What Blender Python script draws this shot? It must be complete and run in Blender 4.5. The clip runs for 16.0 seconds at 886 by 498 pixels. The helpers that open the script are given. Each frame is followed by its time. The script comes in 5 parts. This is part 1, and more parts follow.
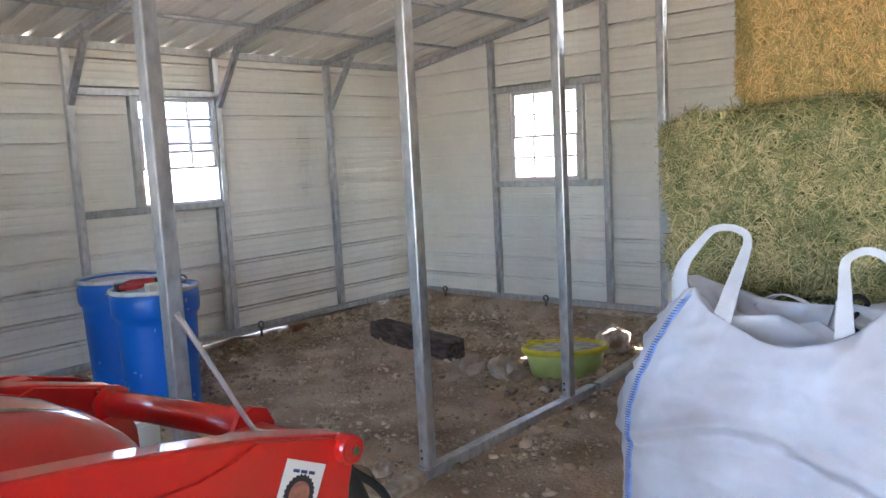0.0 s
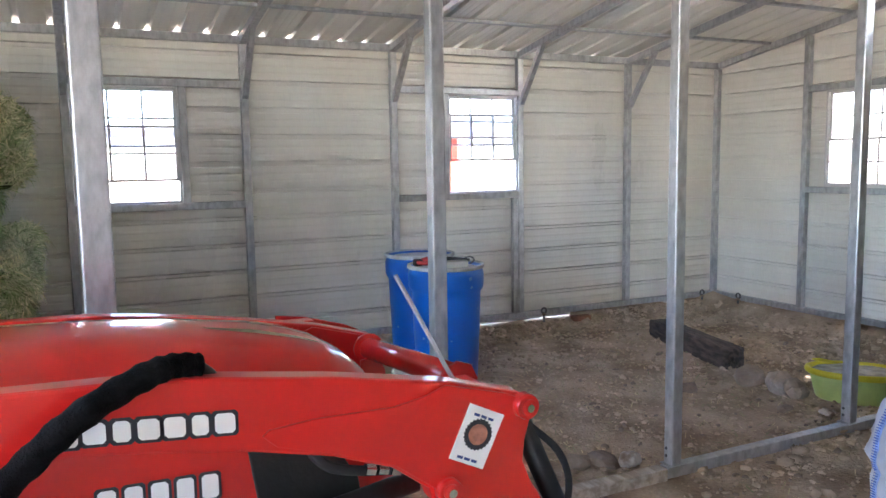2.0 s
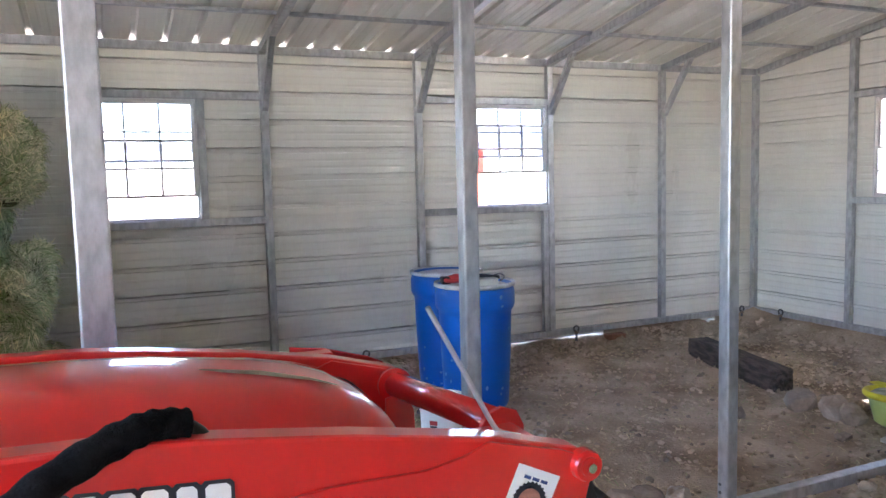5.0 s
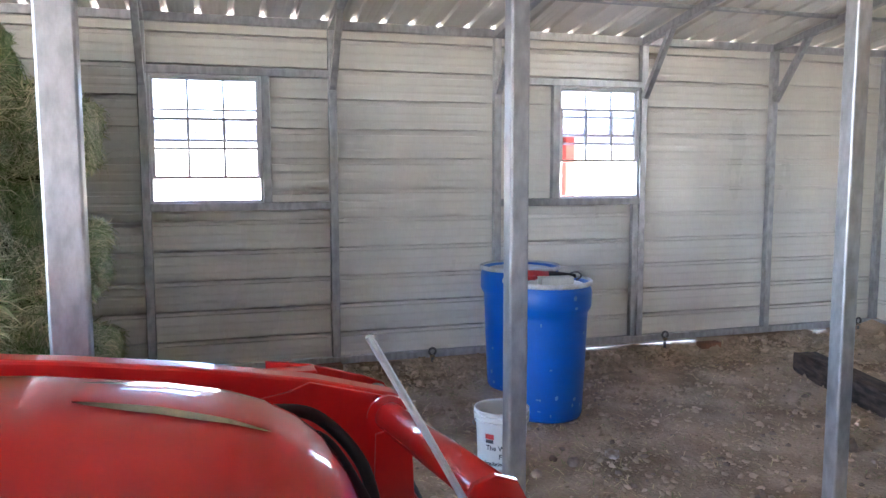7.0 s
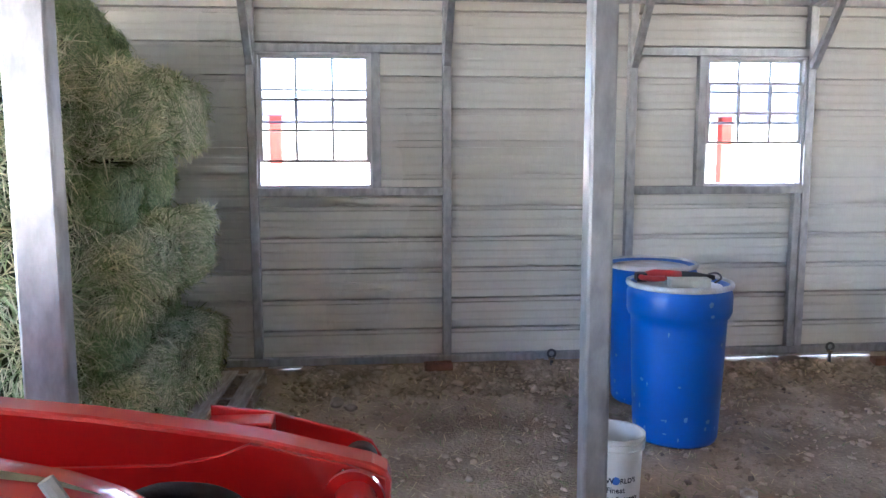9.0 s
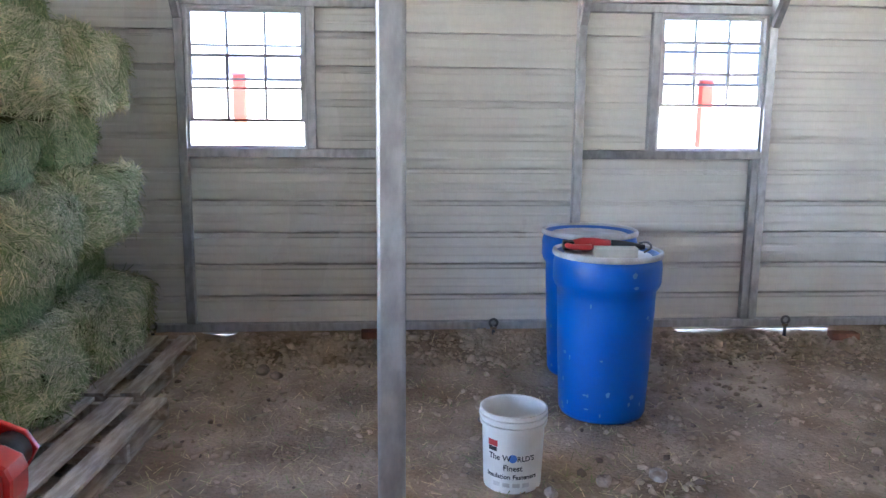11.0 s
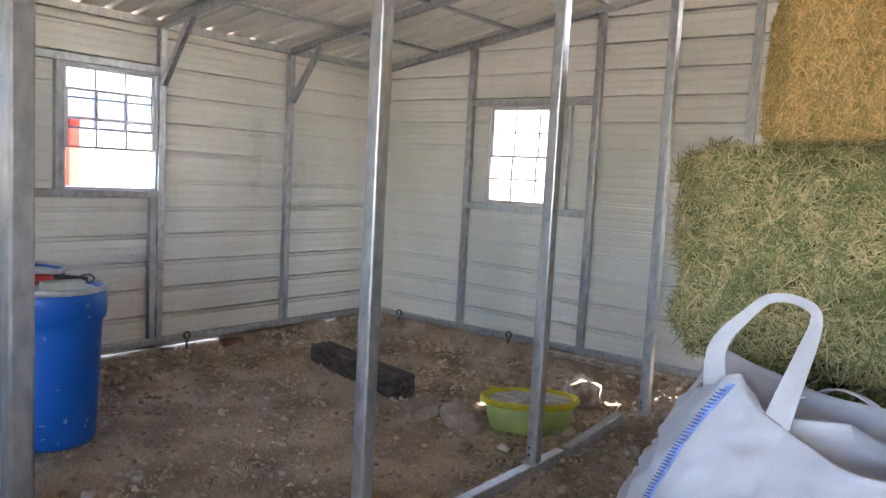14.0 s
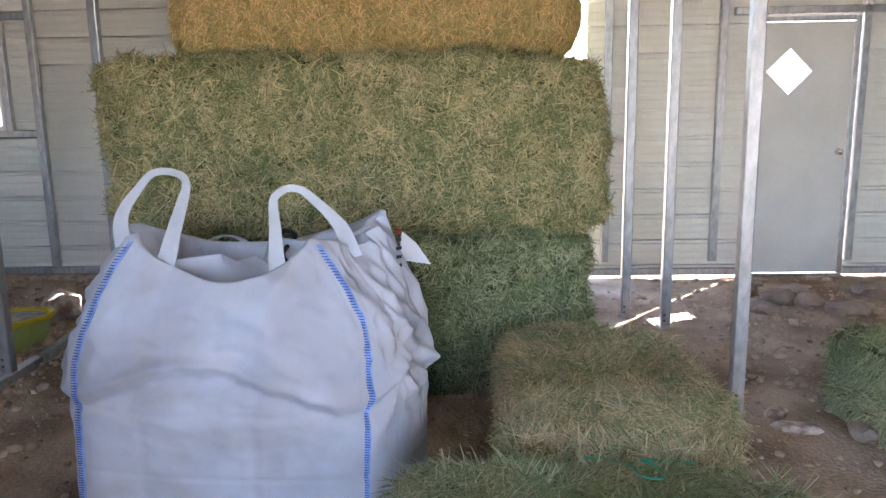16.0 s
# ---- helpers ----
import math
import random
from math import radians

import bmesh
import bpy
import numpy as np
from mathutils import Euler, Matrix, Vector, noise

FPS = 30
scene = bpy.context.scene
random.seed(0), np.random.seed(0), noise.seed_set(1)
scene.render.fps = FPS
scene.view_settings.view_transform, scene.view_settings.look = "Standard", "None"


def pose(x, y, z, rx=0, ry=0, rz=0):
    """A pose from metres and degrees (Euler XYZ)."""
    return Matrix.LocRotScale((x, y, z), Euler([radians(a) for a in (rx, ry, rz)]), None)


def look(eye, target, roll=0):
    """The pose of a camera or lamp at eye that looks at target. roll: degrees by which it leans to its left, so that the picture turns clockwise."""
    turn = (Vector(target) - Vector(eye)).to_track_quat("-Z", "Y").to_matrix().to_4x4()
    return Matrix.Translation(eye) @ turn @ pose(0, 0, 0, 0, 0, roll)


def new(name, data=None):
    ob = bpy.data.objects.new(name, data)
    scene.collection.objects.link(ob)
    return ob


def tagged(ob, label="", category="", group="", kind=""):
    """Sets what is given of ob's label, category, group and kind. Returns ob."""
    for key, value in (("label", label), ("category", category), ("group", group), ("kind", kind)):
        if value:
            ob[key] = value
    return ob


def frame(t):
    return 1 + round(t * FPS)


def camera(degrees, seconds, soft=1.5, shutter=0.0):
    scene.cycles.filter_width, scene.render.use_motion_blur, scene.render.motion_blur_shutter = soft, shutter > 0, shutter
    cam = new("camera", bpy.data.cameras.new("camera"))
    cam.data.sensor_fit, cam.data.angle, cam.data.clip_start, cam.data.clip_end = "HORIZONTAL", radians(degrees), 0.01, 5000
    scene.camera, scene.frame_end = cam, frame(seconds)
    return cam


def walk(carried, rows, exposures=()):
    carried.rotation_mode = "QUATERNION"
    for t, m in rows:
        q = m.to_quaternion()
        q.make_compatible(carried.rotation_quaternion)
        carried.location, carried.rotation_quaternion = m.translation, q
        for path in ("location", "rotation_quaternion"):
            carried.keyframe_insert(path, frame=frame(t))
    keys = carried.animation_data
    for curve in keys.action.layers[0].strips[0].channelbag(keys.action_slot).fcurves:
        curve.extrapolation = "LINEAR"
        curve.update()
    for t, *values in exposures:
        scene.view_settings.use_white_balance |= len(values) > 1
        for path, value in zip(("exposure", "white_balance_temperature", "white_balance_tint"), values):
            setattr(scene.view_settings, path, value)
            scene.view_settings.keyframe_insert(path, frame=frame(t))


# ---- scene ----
cam = camera(59.8, 16.0)
# seconds, eye, target, roll
PATH = [
    (0, (0.546, -0.078, 1.631), (2.042, 1.229, 1.398), -3.0),
    (0.5, (0.466, -0.144, 1.623), (1.859, 1.272, 1.383), -1.4),
    (1, (0.455, -0.248, 1.638), (1.668, 1.324, 1.392), -0.9),
    (1.5, (0.538, -0.358, 1.627), (1.564, 1.342, 1.388), -0.3),
    (2, (0.59, -0.43, 1.632), (1.457, 1.36, 1.413), -0.9),
    (2.5, (0.626, -0.462, 1.628), (1.435, 1.355, 1.415), -0.9),
    (3, (0.639, -0.494, 1.624), (1.451, 1.322, 1.422), -1.1),
    (3.5, (0.61, -0.439, 1.625), (1.443, 1.369, 1.431), -1.4),
    (6, (0.825, -0.011, 1.621), (1.564, 1.84, 1.454), -1.3),
    (6.5, (0.923, 0.051, 1.599), (1.502, 1.956, 1.417), -1.7),
    (7, (1.052, 0.216, 1.594), (1.626, 2.121, 1.389), -0.1),
    (7.5, (1.148, 0.371, 1.604), (1.714, 2.275, 1.376), 0.4),
    (8, (1.25, 0.467, 1.623), (1.618, 2.418, 1.386), -0.1),
    (8.2, (1.311, 0.501, 1.6), (1.561, 2.472, 1.371), -0.4),
    (10.3, (1.688, 0.875, 1.581), (1.84, 2.843, 1.264), -0.0),
    (10.5, (1.78, 0.879, 1.577), (1.928, 2.847, 1.248), 0.0),
    (11, (1.991, 0.821, 1.567), (2.133, 2.788, 1.231), 0.5),
    (11.5, (2.109, 0.78, 1.562), (2.461, 2.721, 1.231), 1.1),
    (12, (2.105, 0.778, 1.565), (2.683, 2.669, 1.263), 1.8),
    (12.5, (1.897, 0.794, 1.571), (2.661, 2.622, 1.302), 2.8),
    (13, (1.57, 0.7, 1.61), (2.598, 2.398, 1.365), 5.1),
    (13.5, (1.271, 0.58, 1.607), (2.514, 2.13, 1.376), 3.8),
    (14, (1.112, 0.451, 1.616), (2.683, 1.674, 1.421), 3.1),
    (14.5, (0.883, 0.326, 1.61), (2.737, 1.057, 1.445), 2.7),
    (15, (0.722, 0.097, 1.596), (2.658, 0.577, 1.457), 3.1),
    (15.5, (0.592, -0.082, 1.593), (2.565, 0.171, 1.388), -0.5),
    (16, (0.578, -0.133, 1.573), (2.539, -0.057, 1.187), -1.0),
]
EXPOSURES = [(0.0, 4.8, 5900, 17), (2.0, 5.0, 5800, 17), (3.5, 5.05, 5700, 18), (8.0, 5.05, 5600, 20), (10.5, 5.2, 5450, 18), (11.5, 5.2, 5450, 18), (12.4, 4.92, 5700, 17), (13.5, 4.85, 5800, 17), (14.5, 4.6, 6300, 19), (15.4, 4.52, 6500, 21), (16.0, 4.4, 5900, 20)]
walk(cam, [(t, look(eye, target, roll)) for t, eye, target, roll in PATH], EXPOSURES)

# ---- world, sun, exposure ----
SUN_WAY = Vector((-1.0, 0.88, -1.2)).normalized()      # the way the sunlight travels
world = bpy.data.worlds.new("world")
scene.world = world
world.use_nodes = True
wn = world.node_tree
wn.nodes.clear()
sky = wn.nodes.new("ShaderNodeTexSky")
sky.sky_type = "NISHITA"
sky.sun_disc = False
sky.sun_elevation = math.asin(-SUN_WAY.z)
sky.sun_rotation = math.atan2(-SUN_WAY.x, -SUN_WAY.y)
sky.dust_density = 1.5
bg = wn.nodes.new("ShaderNodeBackground")
bg.inputs["Strength"].default_value = 0.15
wo = wn.nodes.new("ShaderNodeOutputWorld")
wn.links.new(sky.outputs[0], bg.inputs[0])
wn.links.new(bg.outputs[0], wo.inputs[0])
sun_data = bpy.data.lights.new("sun", "SUN")
sun_data.energy, sun_data.angle, sun_data.color = 4.0, radians(0.55), (1.0, 0.94, 0.86)
sun = new("sun", sun_data)
sun.matrix_world = look((0, 0, 20), Vector((0, 0, 20)) + SUN_WAY)

# ---- materials ----
def mat(name, base, rough=0.6, metal=0.0, vary=0.12, scale=8.0, fine=60.0, bump=0.15, other=None, cut=(0.4, 0.62),
        stretch=(1, 1, 1), piece=0.0, rough_vary=0.1, spec=0.5, coat=0.0, bump_dist=0.01, detail=6.0, island=0.0):
    """A painted, metal, earth or cloth surface: large stains, fine grain, bump and uneven gloss, in object metres."""
    m = bpy.data.materials.new(name)
    m.use_nodes = True
    nt = m.node_tree
    nd, ln = nt.nodes, nt.links
    b = nd["Principled BSDF"]
    geo = nd.new("ShaderNodeTexCoord")
    mp = nd.new("ShaderNodeMapping")
    mp.inputs["Scale"].default_value = stretch
    ln.new(geo.outputs["Object"], mp.inputs[0])
    big = nd.new("ShaderNodeTexNoise")
    big.inputs["Scale"].default_value, big.inputs["Detail"].default_value = scale, detail
    ln.new(mp.outputs[0], big.inputs["Vector"])
    small = nd.new("ShaderNodeTexNoise")
    small.inputs["Scale"].default_value, small.inputs["Detail"].default_value = fine, 4.0
    ln.new(mp.outputs[0], small.inputs["Vector"])
    ramp = nd.new("ShaderNodeValToRGB")
    ramp.color_ramp.elements[0].position, ramp.color_ramp.elements[1].position = cut
    o = other or tuple(c * (1 - 2 * vary) for c in base)
    ramp.color_ramp.elements[0].color = (*o, 1)
    ramp.color_ramp.elements[1].color = (*base, 1)
    ln.new(big.outputs["Fac"], ramp.inputs[0])
    hsv = nd.new("ShaderNodeHueSaturation")
    ln.new(ramp.outputs[0], hsv.inputs["Color"])
    span = nd.new("ShaderNodeMapRange")
    span.inputs["To Min"].default_value, span.inputs["To Max"].default_value = 1 - vary, 1 + vary
    ln.new(small.outputs["Fac"], span.inputs["Value"])
    if island:
        each = nd.new("ShaderNodeNewGeometry")
        span3 = nd.new("ShaderNodeMapRange")
        span3.inputs["To Min"].default_value, span3.inputs["To Max"].default_value = 1 - island, 1 + island
        ln.new(each.outputs["Random Per Island"], span3.inputs["Value"])
        ln.new(span3.outputs[0], span.inputs["To Max"])
    if piece:
        info = nd.new("ShaderNodeObjectInfo")
        span2 = nd.new("ShaderNodeMapRange")
        span2.inputs["To Min"].default_value, span2.inputs["To Max"].default_value = 1 - piece, 1 + piece
        ln.new(info.outputs["Random"], span2.inputs["Value"])
        mul = nd.new("ShaderNodeMath")
        mul.operation = "MULTIPLY"
        ln.new(span.outputs[0], mul.inputs[0])
        ln.new(span2.outputs[0], mul.inputs[1])
        ln.new(mul.outputs[0], hsv.inputs["Value"])
    else:
        ln.new(span.outputs[0], hsv.inputs["Value"])
    ln.new(hsv.outputs[0], b.inputs["Base Color"])
    rr = nd.new("ShaderNodeMapRange")
    rr.inputs["To Min"].default_value, rr.inputs["To Max"].default_value = max(0.03, rough - rough_vary), min(1, rough + rough_vary)
    ln.new(big.outputs["Fac"], rr.inputs["Value"])
    ln.new(rr.outputs[0], b.inputs["Roughness"])
    b.inputs["Metallic"].default_value = metal
    b.inputs["Specular IOR Level"].default_value = spec
    b.inputs["Coat Weight"].default_value = coat
    b.inputs["Coat Roughness"].default_value = 0.045
    if bump:
        add = nd.new("ShaderNodeMath")
        add.operation = "ADD"
        ln.new(big.outputs["Fac"], add.inputs[0])
        ln.new(small.outputs["Fac"], add.inputs[1])
        bp = nd.new("ShaderNodeBump")
        bp.inputs["Strength"].default_value, bp.inputs["Distance"].default_value = bump, bump_dist
        ln.new(add.outputs[0], bp.inputs["Height"])
        ln.new(bp.outputs[0], b.inputs["Normal"])
    return m


def straw_mat(name, green, tan, mix=0.5, stretch=(1, 1, 1), patch=3.0):
    """Hay stalks: each stalk its own tint between green and tan, with patches of both."""
    m = bpy.data.materials.new(name)
    m.use_nodes = True
    nd, ln = m.node_tree.nodes, m.node_tree.links
    b = nd["Principled BSDF"]
    tc = nd.new("ShaderNodeTexCoord")
    ns = nd.new("ShaderNodeTexNoise")
    ns.inputs["Scale"].default_value, ns.inputs["Detail"].default_value = patch, 7.0
    mp = nd.new("ShaderNodeMapping")
    mp.inputs["Scale"].default_value = stretch
    ln.new(tc.outputs["Object"], mp.inputs[0])
    ln.new(mp.outputs[0], ns.inputs["Vector"])
    isl = nd.new("ShaderNodeNewGeometry")
    ad = nd.new("ShaderNodeMath")
    ad.operation = "ADD"
    ln.new(ns.outputs["Fac"], ad.inputs[0])
    sc = nd.new("ShaderNodeMapRange")
    sc.inputs["To Min"].default_value, sc.inputs["To Max"].default_value = -0.36, 0.36
    ln.new(isl.outputs["Random Per Island"], sc.inputs["Value"])
    ln.new(sc.outputs[0], ad.inputs[1])
    rp = nd.new("ShaderNodeValToRGB")
    rp.color_ramp.elements[0].position, rp.color_ramp.elements[1].position = mix - 0.25, mix + 0.25
    rp.color_ramp.elements[0].color, rp.color_ramp.elements[1].color = (*green, 1), (*tan, 1)
    ln.new(ad.outputs[0], rp.inputs[0])
    wn_ = nd.new("ShaderNodeTexWhiteNoise")
    wn_.noise_dimensions = "1D"
    ln.new(isl.outputs["Random Per Island"], wn_.inputs["W"])
    vr = nd.new("ShaderNodeMapRange")
    vr.inputs["To Min"].default_value, vr.inputs["To Max"].default_value = 0.70, 1.28
    ln.new(wn_.outputs["Value"], vr.inputs["Value"])
    hs = nd.new("ShaderNodeHueSaturation")
    ln.new(rp.outputs[0], hs.inputs["Color"])
    ln.new(vr.outputs[0], hs.inputs["Value"])
    ln.new(hs.outputs[0], b.inputs["Base Color"])
    b.inputs["Roughness"].default_value = 0.75
    b.inputs["Specular IOR Level"].default_value = 0.25
    return m


def glass_mat(name):
    m = bpy.data.materials.new(name)
    m.use_nodes = True
    nd, ln = m.node_tree.nodes, m.node_tree.links
    nd.remove(nd["Principled BSDF"])
    out = nd["Material Output"]
    tr, gl, mx, fr = (nd.new("ShaderNodeBsdfTransparent"), nd.new("ShaderNodeBsdfGlossy"), nd.new("ShaderNodeMixShader"), nd.new("ShaderNodeFresnel"))
    tr.inputs[0].default_value = (0.66, 0.66, 0.69, 1)
    gl.inputs["Roughness"].default_value = 0.02
    fr.inputs[0].default_value = 1.45
    ln.new(fr.outputs[0], mx.inputs[0])
    ln.new(tr.outputs[0], mx.inputs[1])
    ln.new(gl.outputs[0], mx.inputs[2])
    ln.new(mx.outputs[0], out.inputs[0])
    return m


SHEET = mat("sheet_white", (0.81, 0.785, 0.715), 0.30, 0.0, 0.05, 1.3, 40, 0.04, stretch=(1, 1, 0.4), rough_vary=0.1, piece=0.03, bump_dist=0.004)
ROOFSHEET = mat("sheet_roof", (0.81, 0.78, 0.70), 0.38, 0.0, 0.06, 1.5, 40, 0.05, rough_vary=0.12, bump_dist=0.004)
GALV = mat("galvanised", (0.50, 0.505, 0.515), 0.38, 0.66, 0.10, 26, 160, 0.05, other=(0.36, 0.36, 0.37), rough_vary=0.14, piece=0.10, bump_dist=0.003, stretch=(1, 1, 0.45), cut=(0.34, 0.62))
DIRT = mat("dirt", (0.51, 0.395, 0.292), 0.95, 0, 0.32, 2.2, 48, 0.6, other=(0.275, 0.20, 0.14), cut=(0.36, 0.62), spec=0.1, bump_dist=0.03, detail=15)
CLOD = mat("clod", (0.60, 0.465, 0.345), 0.95, 0, 0.15, 3, 60, 0.5, other=(0.42, 0.32, 0.23), spec=0.1, island=0.35)
OUTSAND = mat("outside_sand", (0.46, 0.39, 0.29), 0.95, 0, 0.15, 0.3, 9, 0.4, other=(0.36, 0.29, 0.2), spec=0.1)
STONE = mat("stone", (0.40, 0.32, 0.26), 0.9, 0, 0.2, 7, 50, 0.4, other=(0.30, 0.235, 0.19), piece=0.25, spec=0.2, island=0.2)
PALE_STONE = mat("pale_stone", (0.62, 0.56, 0.49), 0.85, 0, 0.15, 9, 40, 0.5, other=(0.30, 0.21, 0.15), cut=(0.40, 0.55))
# green bale cores: the dark colour stands in for shade between stalks and bales
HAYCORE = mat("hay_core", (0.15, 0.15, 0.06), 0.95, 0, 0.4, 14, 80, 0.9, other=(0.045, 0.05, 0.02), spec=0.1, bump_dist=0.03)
HAYCORE_SHADED = mat("hay_core_shaded", (0.09, 0.10, 0.04), 0.95, 0, 0.4, 10, 70, 0.9, other=(0.02, 0.024, 0.009), spec=0.05, bump_dist=0.03)
HAYCORE_TAN = mat("hay_core_tan", (0.42, 0.285, 0.09), 0.95, 0, 0.25, 14, 80, 0.5, other=(0.30, 0.20, 0.06), spec=0.1, bump_dist=0.03)
STRAW = straw_mat("hay_green", (0.20, 0.27, 0.12), (0.56, 0.53, 0.32), 0.55)
STRAW_SIDE = straw_mat("hay_side", (0.20, 0.29, 0.125), (0.52, 0.54, 0.30), 0.62, patch=6.0)
STRAW_LIGHT = straw_mat("hay_light", (0.27, 0.34, 0.15), (0.82, 0.76, 0.49), 0.53, patch=7.0)
# bottom bale: greener hay, its colour also darkened for shade low in the stack
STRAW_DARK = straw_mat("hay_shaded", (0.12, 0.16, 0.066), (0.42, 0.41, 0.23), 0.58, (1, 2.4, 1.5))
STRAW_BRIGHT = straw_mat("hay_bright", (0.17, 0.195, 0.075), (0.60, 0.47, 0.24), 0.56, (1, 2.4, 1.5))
STRAW_TAN = straw_mat("hay_tan", (0.34, 0.29, 0.10), (0.74, 0.48, 0.20), 0.5, (1, 3.2, 0.5))
STRAW_TOP = straw_mat("hay_top", (0.20, 0.26, 0.11), (0.70, 0.56, 0.33), 0.42)
RED = mat("tractor_red", (0.56, 0.014, 0.010), 0.30, 0, 0.04, 2.5, 60, 0.02, coat=1.0, spec=0.3, rough_vary=0.06, bump_dist=0.002)
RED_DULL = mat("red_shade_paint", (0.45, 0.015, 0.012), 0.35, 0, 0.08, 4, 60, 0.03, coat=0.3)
BLACK = mat("black_plastic", (0.011, 0.011, 0.012), 0.5, 0, 0.2, 10, 80, 0.1)
FOAM = mat("black_foam", (0.009, 0.009, 0.010), 0.95, 0, 0.3, 30, 200, 0.5, spec=0.1)
RUBBER = mat("rubber", (0.014, 0.014, 0.014), 0.8, 0, 0.25, 10, 90, 0.3)
CHROME = mat("chrome", (0.75, 0.75, 0.76), 0.15, 1.0, 0.05, 6, 50, 0.0)
STEELDARK = mat("dark_steel", (0.16, 0.16, 0.17), 0.45, 0.8, 0.15, 14, 80, 0.1)
BLUE = mat("drum_blue", (0.004, 0.118, 0.50), 0.40, 0, 0.07, 3.2, 50, 0.04, rough_vary=0.1)
SCUFF = mat("drum_scuff", (0.20, 0.33, 0.58), 0.6, 0, 0.15, 10, 60, 0.05)
WHITE_PL = mat("white_plastic", (0.78, 0.78, 0.76), 0.4, 0, 0.05, 5, 50, 0.03, other=(0.68, 0.66, 0.62))
WHITE_DIRTY = mat("drum_lid_white", (0.62, 0.62, 0.62), 0.5, 0, 0.1, 7, 50, 0.05, other=(0.45, 0.42, 0.38))
BAG = mat("bag_fabric", (0.56, 0.57, 0.64), 0.62, 0, 0.04, 3.2, 260, 0.12, other=(0.45, 0.44, 0.48), spec=0.35, bump_dist=0.003)
BAGDIRT = mat("bag_strap", (0.60, 0.60, 0.64), 0.7, 0, 0.06, 9, 220, 0.2, bump_dist=0.003)
STITCH_DARK = mat("navy_stitch", (0.06, 0.12, 0.45), 0.8, 0, 0.15, 30, 200, 0.2)
STITCH = mat("blue_stitch", (0.30, 0.42, 0.80), 0.8, 0, 0.15, 30, 200, 0.2)
WOODGREY = mat("pallet_wood", (0.52, 0.45, 0.36), 0.85, 0, 0.15, 5, 60, 0.3, other=(0.33, 0.265, 0.20), stretch=(6, 1, 6), piece=0.15)
TIE = mat("creosote_wood", (0.11, 0.078, 0.06), 0.7, 0, 0.3, 6, 60, 0.5, other=(0.025, 0.016, 0.012), stretch=(5, 1, 5))
YELLOW = mat("tub_yellow", (0.72, 0.62, 0.03), 0.4, 0, 0.06, 6, 60, 0.05)
LIME = mat("tub_lime", (0.50, 0.60, 0.19), 0.45, 0, 0.07, 6, 60, 0.05)
FEED = mat("tub_crust", (0.55, 0.52, 0.47), 0.9, 0, 0.2, 12, 60, 0.5)
BRICK = mat("brick", (0.32, 0.15, 0.09), 0.9, 0, 0.2, 9, 60, 0.4)
DOORWHITE = mat("door_white", (0.74, 0.73, 0.69), 0.45, 0, 0.04, 2, 40, 0.03)
FRAMEWHITE = mat("vinyl_white", (0.66, 0.65, 0.64), 0.4, 0, 0.03, 4, 40, 0.02)
REDPOST = mat("corral_red", (0.30, 0.045, 0.028), 0.9, 0, 0.1, 3, 40, 0.1, spec=0.03)
GREYBEAM = mat("corral_grey", (0.26, 0.25, 0.26), 0.6, 0.3, 0.1, 3, 40, 0.1)
BRUSH = mat("dry_brush", (0.24, 0.20, 0.13), 0.9, 0, 0.25, 5, 40, 0.4)
TOOLRED = mat("tool_red", (0.50, 0.03, 0.03), 0.45, 0, 0.1, 9, 60, 0.1)
PAPER = mat("box_paper", (0.62, 0.60, 0.50), 0.8, 0, 0.08, 8, 60, 0.1)
TWINE = mat("green_twine", (0.05, 0.42, 0.26), 0.7, 0, 0.1, 20, 80, 0.1)
INK = mat("ink_black", (0.02, 0.02, 0.03), 0.6, 0, 0.1, 20, 80, 0.0)
INKBLUE = mat("ink_navy", (0.03, 0.06, 0.22), 0.6, 0, 0.1, 20, 80, 0.0)
INKRED = mat("ink_red", (0.55, 0.04, 0.04), 0.6, 0, 0.1, 20, 80, 0.0)
GLOBE = mat("ink_globe", (0.05, 0.16, 0.55), 0.5, 0, 0.1, 22, 80, 0.0, other=(0.55, 0.15, 0.08), cut=(0.42, 0.46))
DECAL = mat("decal_white", (0.80, 0.80, 0.79), 0.4, 0, 0.02, 9, 60, 0.0)
SILVER = mat("emblem_silver", (0.62, 0.58, 0.42), 0.12, 1.0, 0.1, 4, 40, 0.02)
COPPER = mat("decal_copper", (0.42, 0.18, 0.12), 0.5, 0, 0.2, 40, 90, 0.0)
GLASS = glass_mat("window_glass")


# ---- mesh helpers ----
def mesh_of(bm, name, material, smooth=False):
    me = bpy.data.meshes.new(name)
    bm.normal_update()
    bm.to_mesh(me)
    bm.free()
    for mm in (material if isinstance(material, (list, tuple)) else [material]):
        me.materials.append(mm)
    if smooth:
        me.polygons.foreach_set("use_smooth", [True] * len(me.polygons))
    return me


def part(name, bm, material, parent, label="", smooth=False):
    ob = new(name, mesh_of(bm, name, material, smooth))
    ob.parent = parent
    if label:
        tagged(ob, label)
    return ob


def thing(name, label, category, group="", kind="", m=None):
    ob = new(name)
    ob.empty_display_size = 0.05
    if m is not None:
        ob.matrix_world = m
    return tagged(ob, label, category, group, kind)


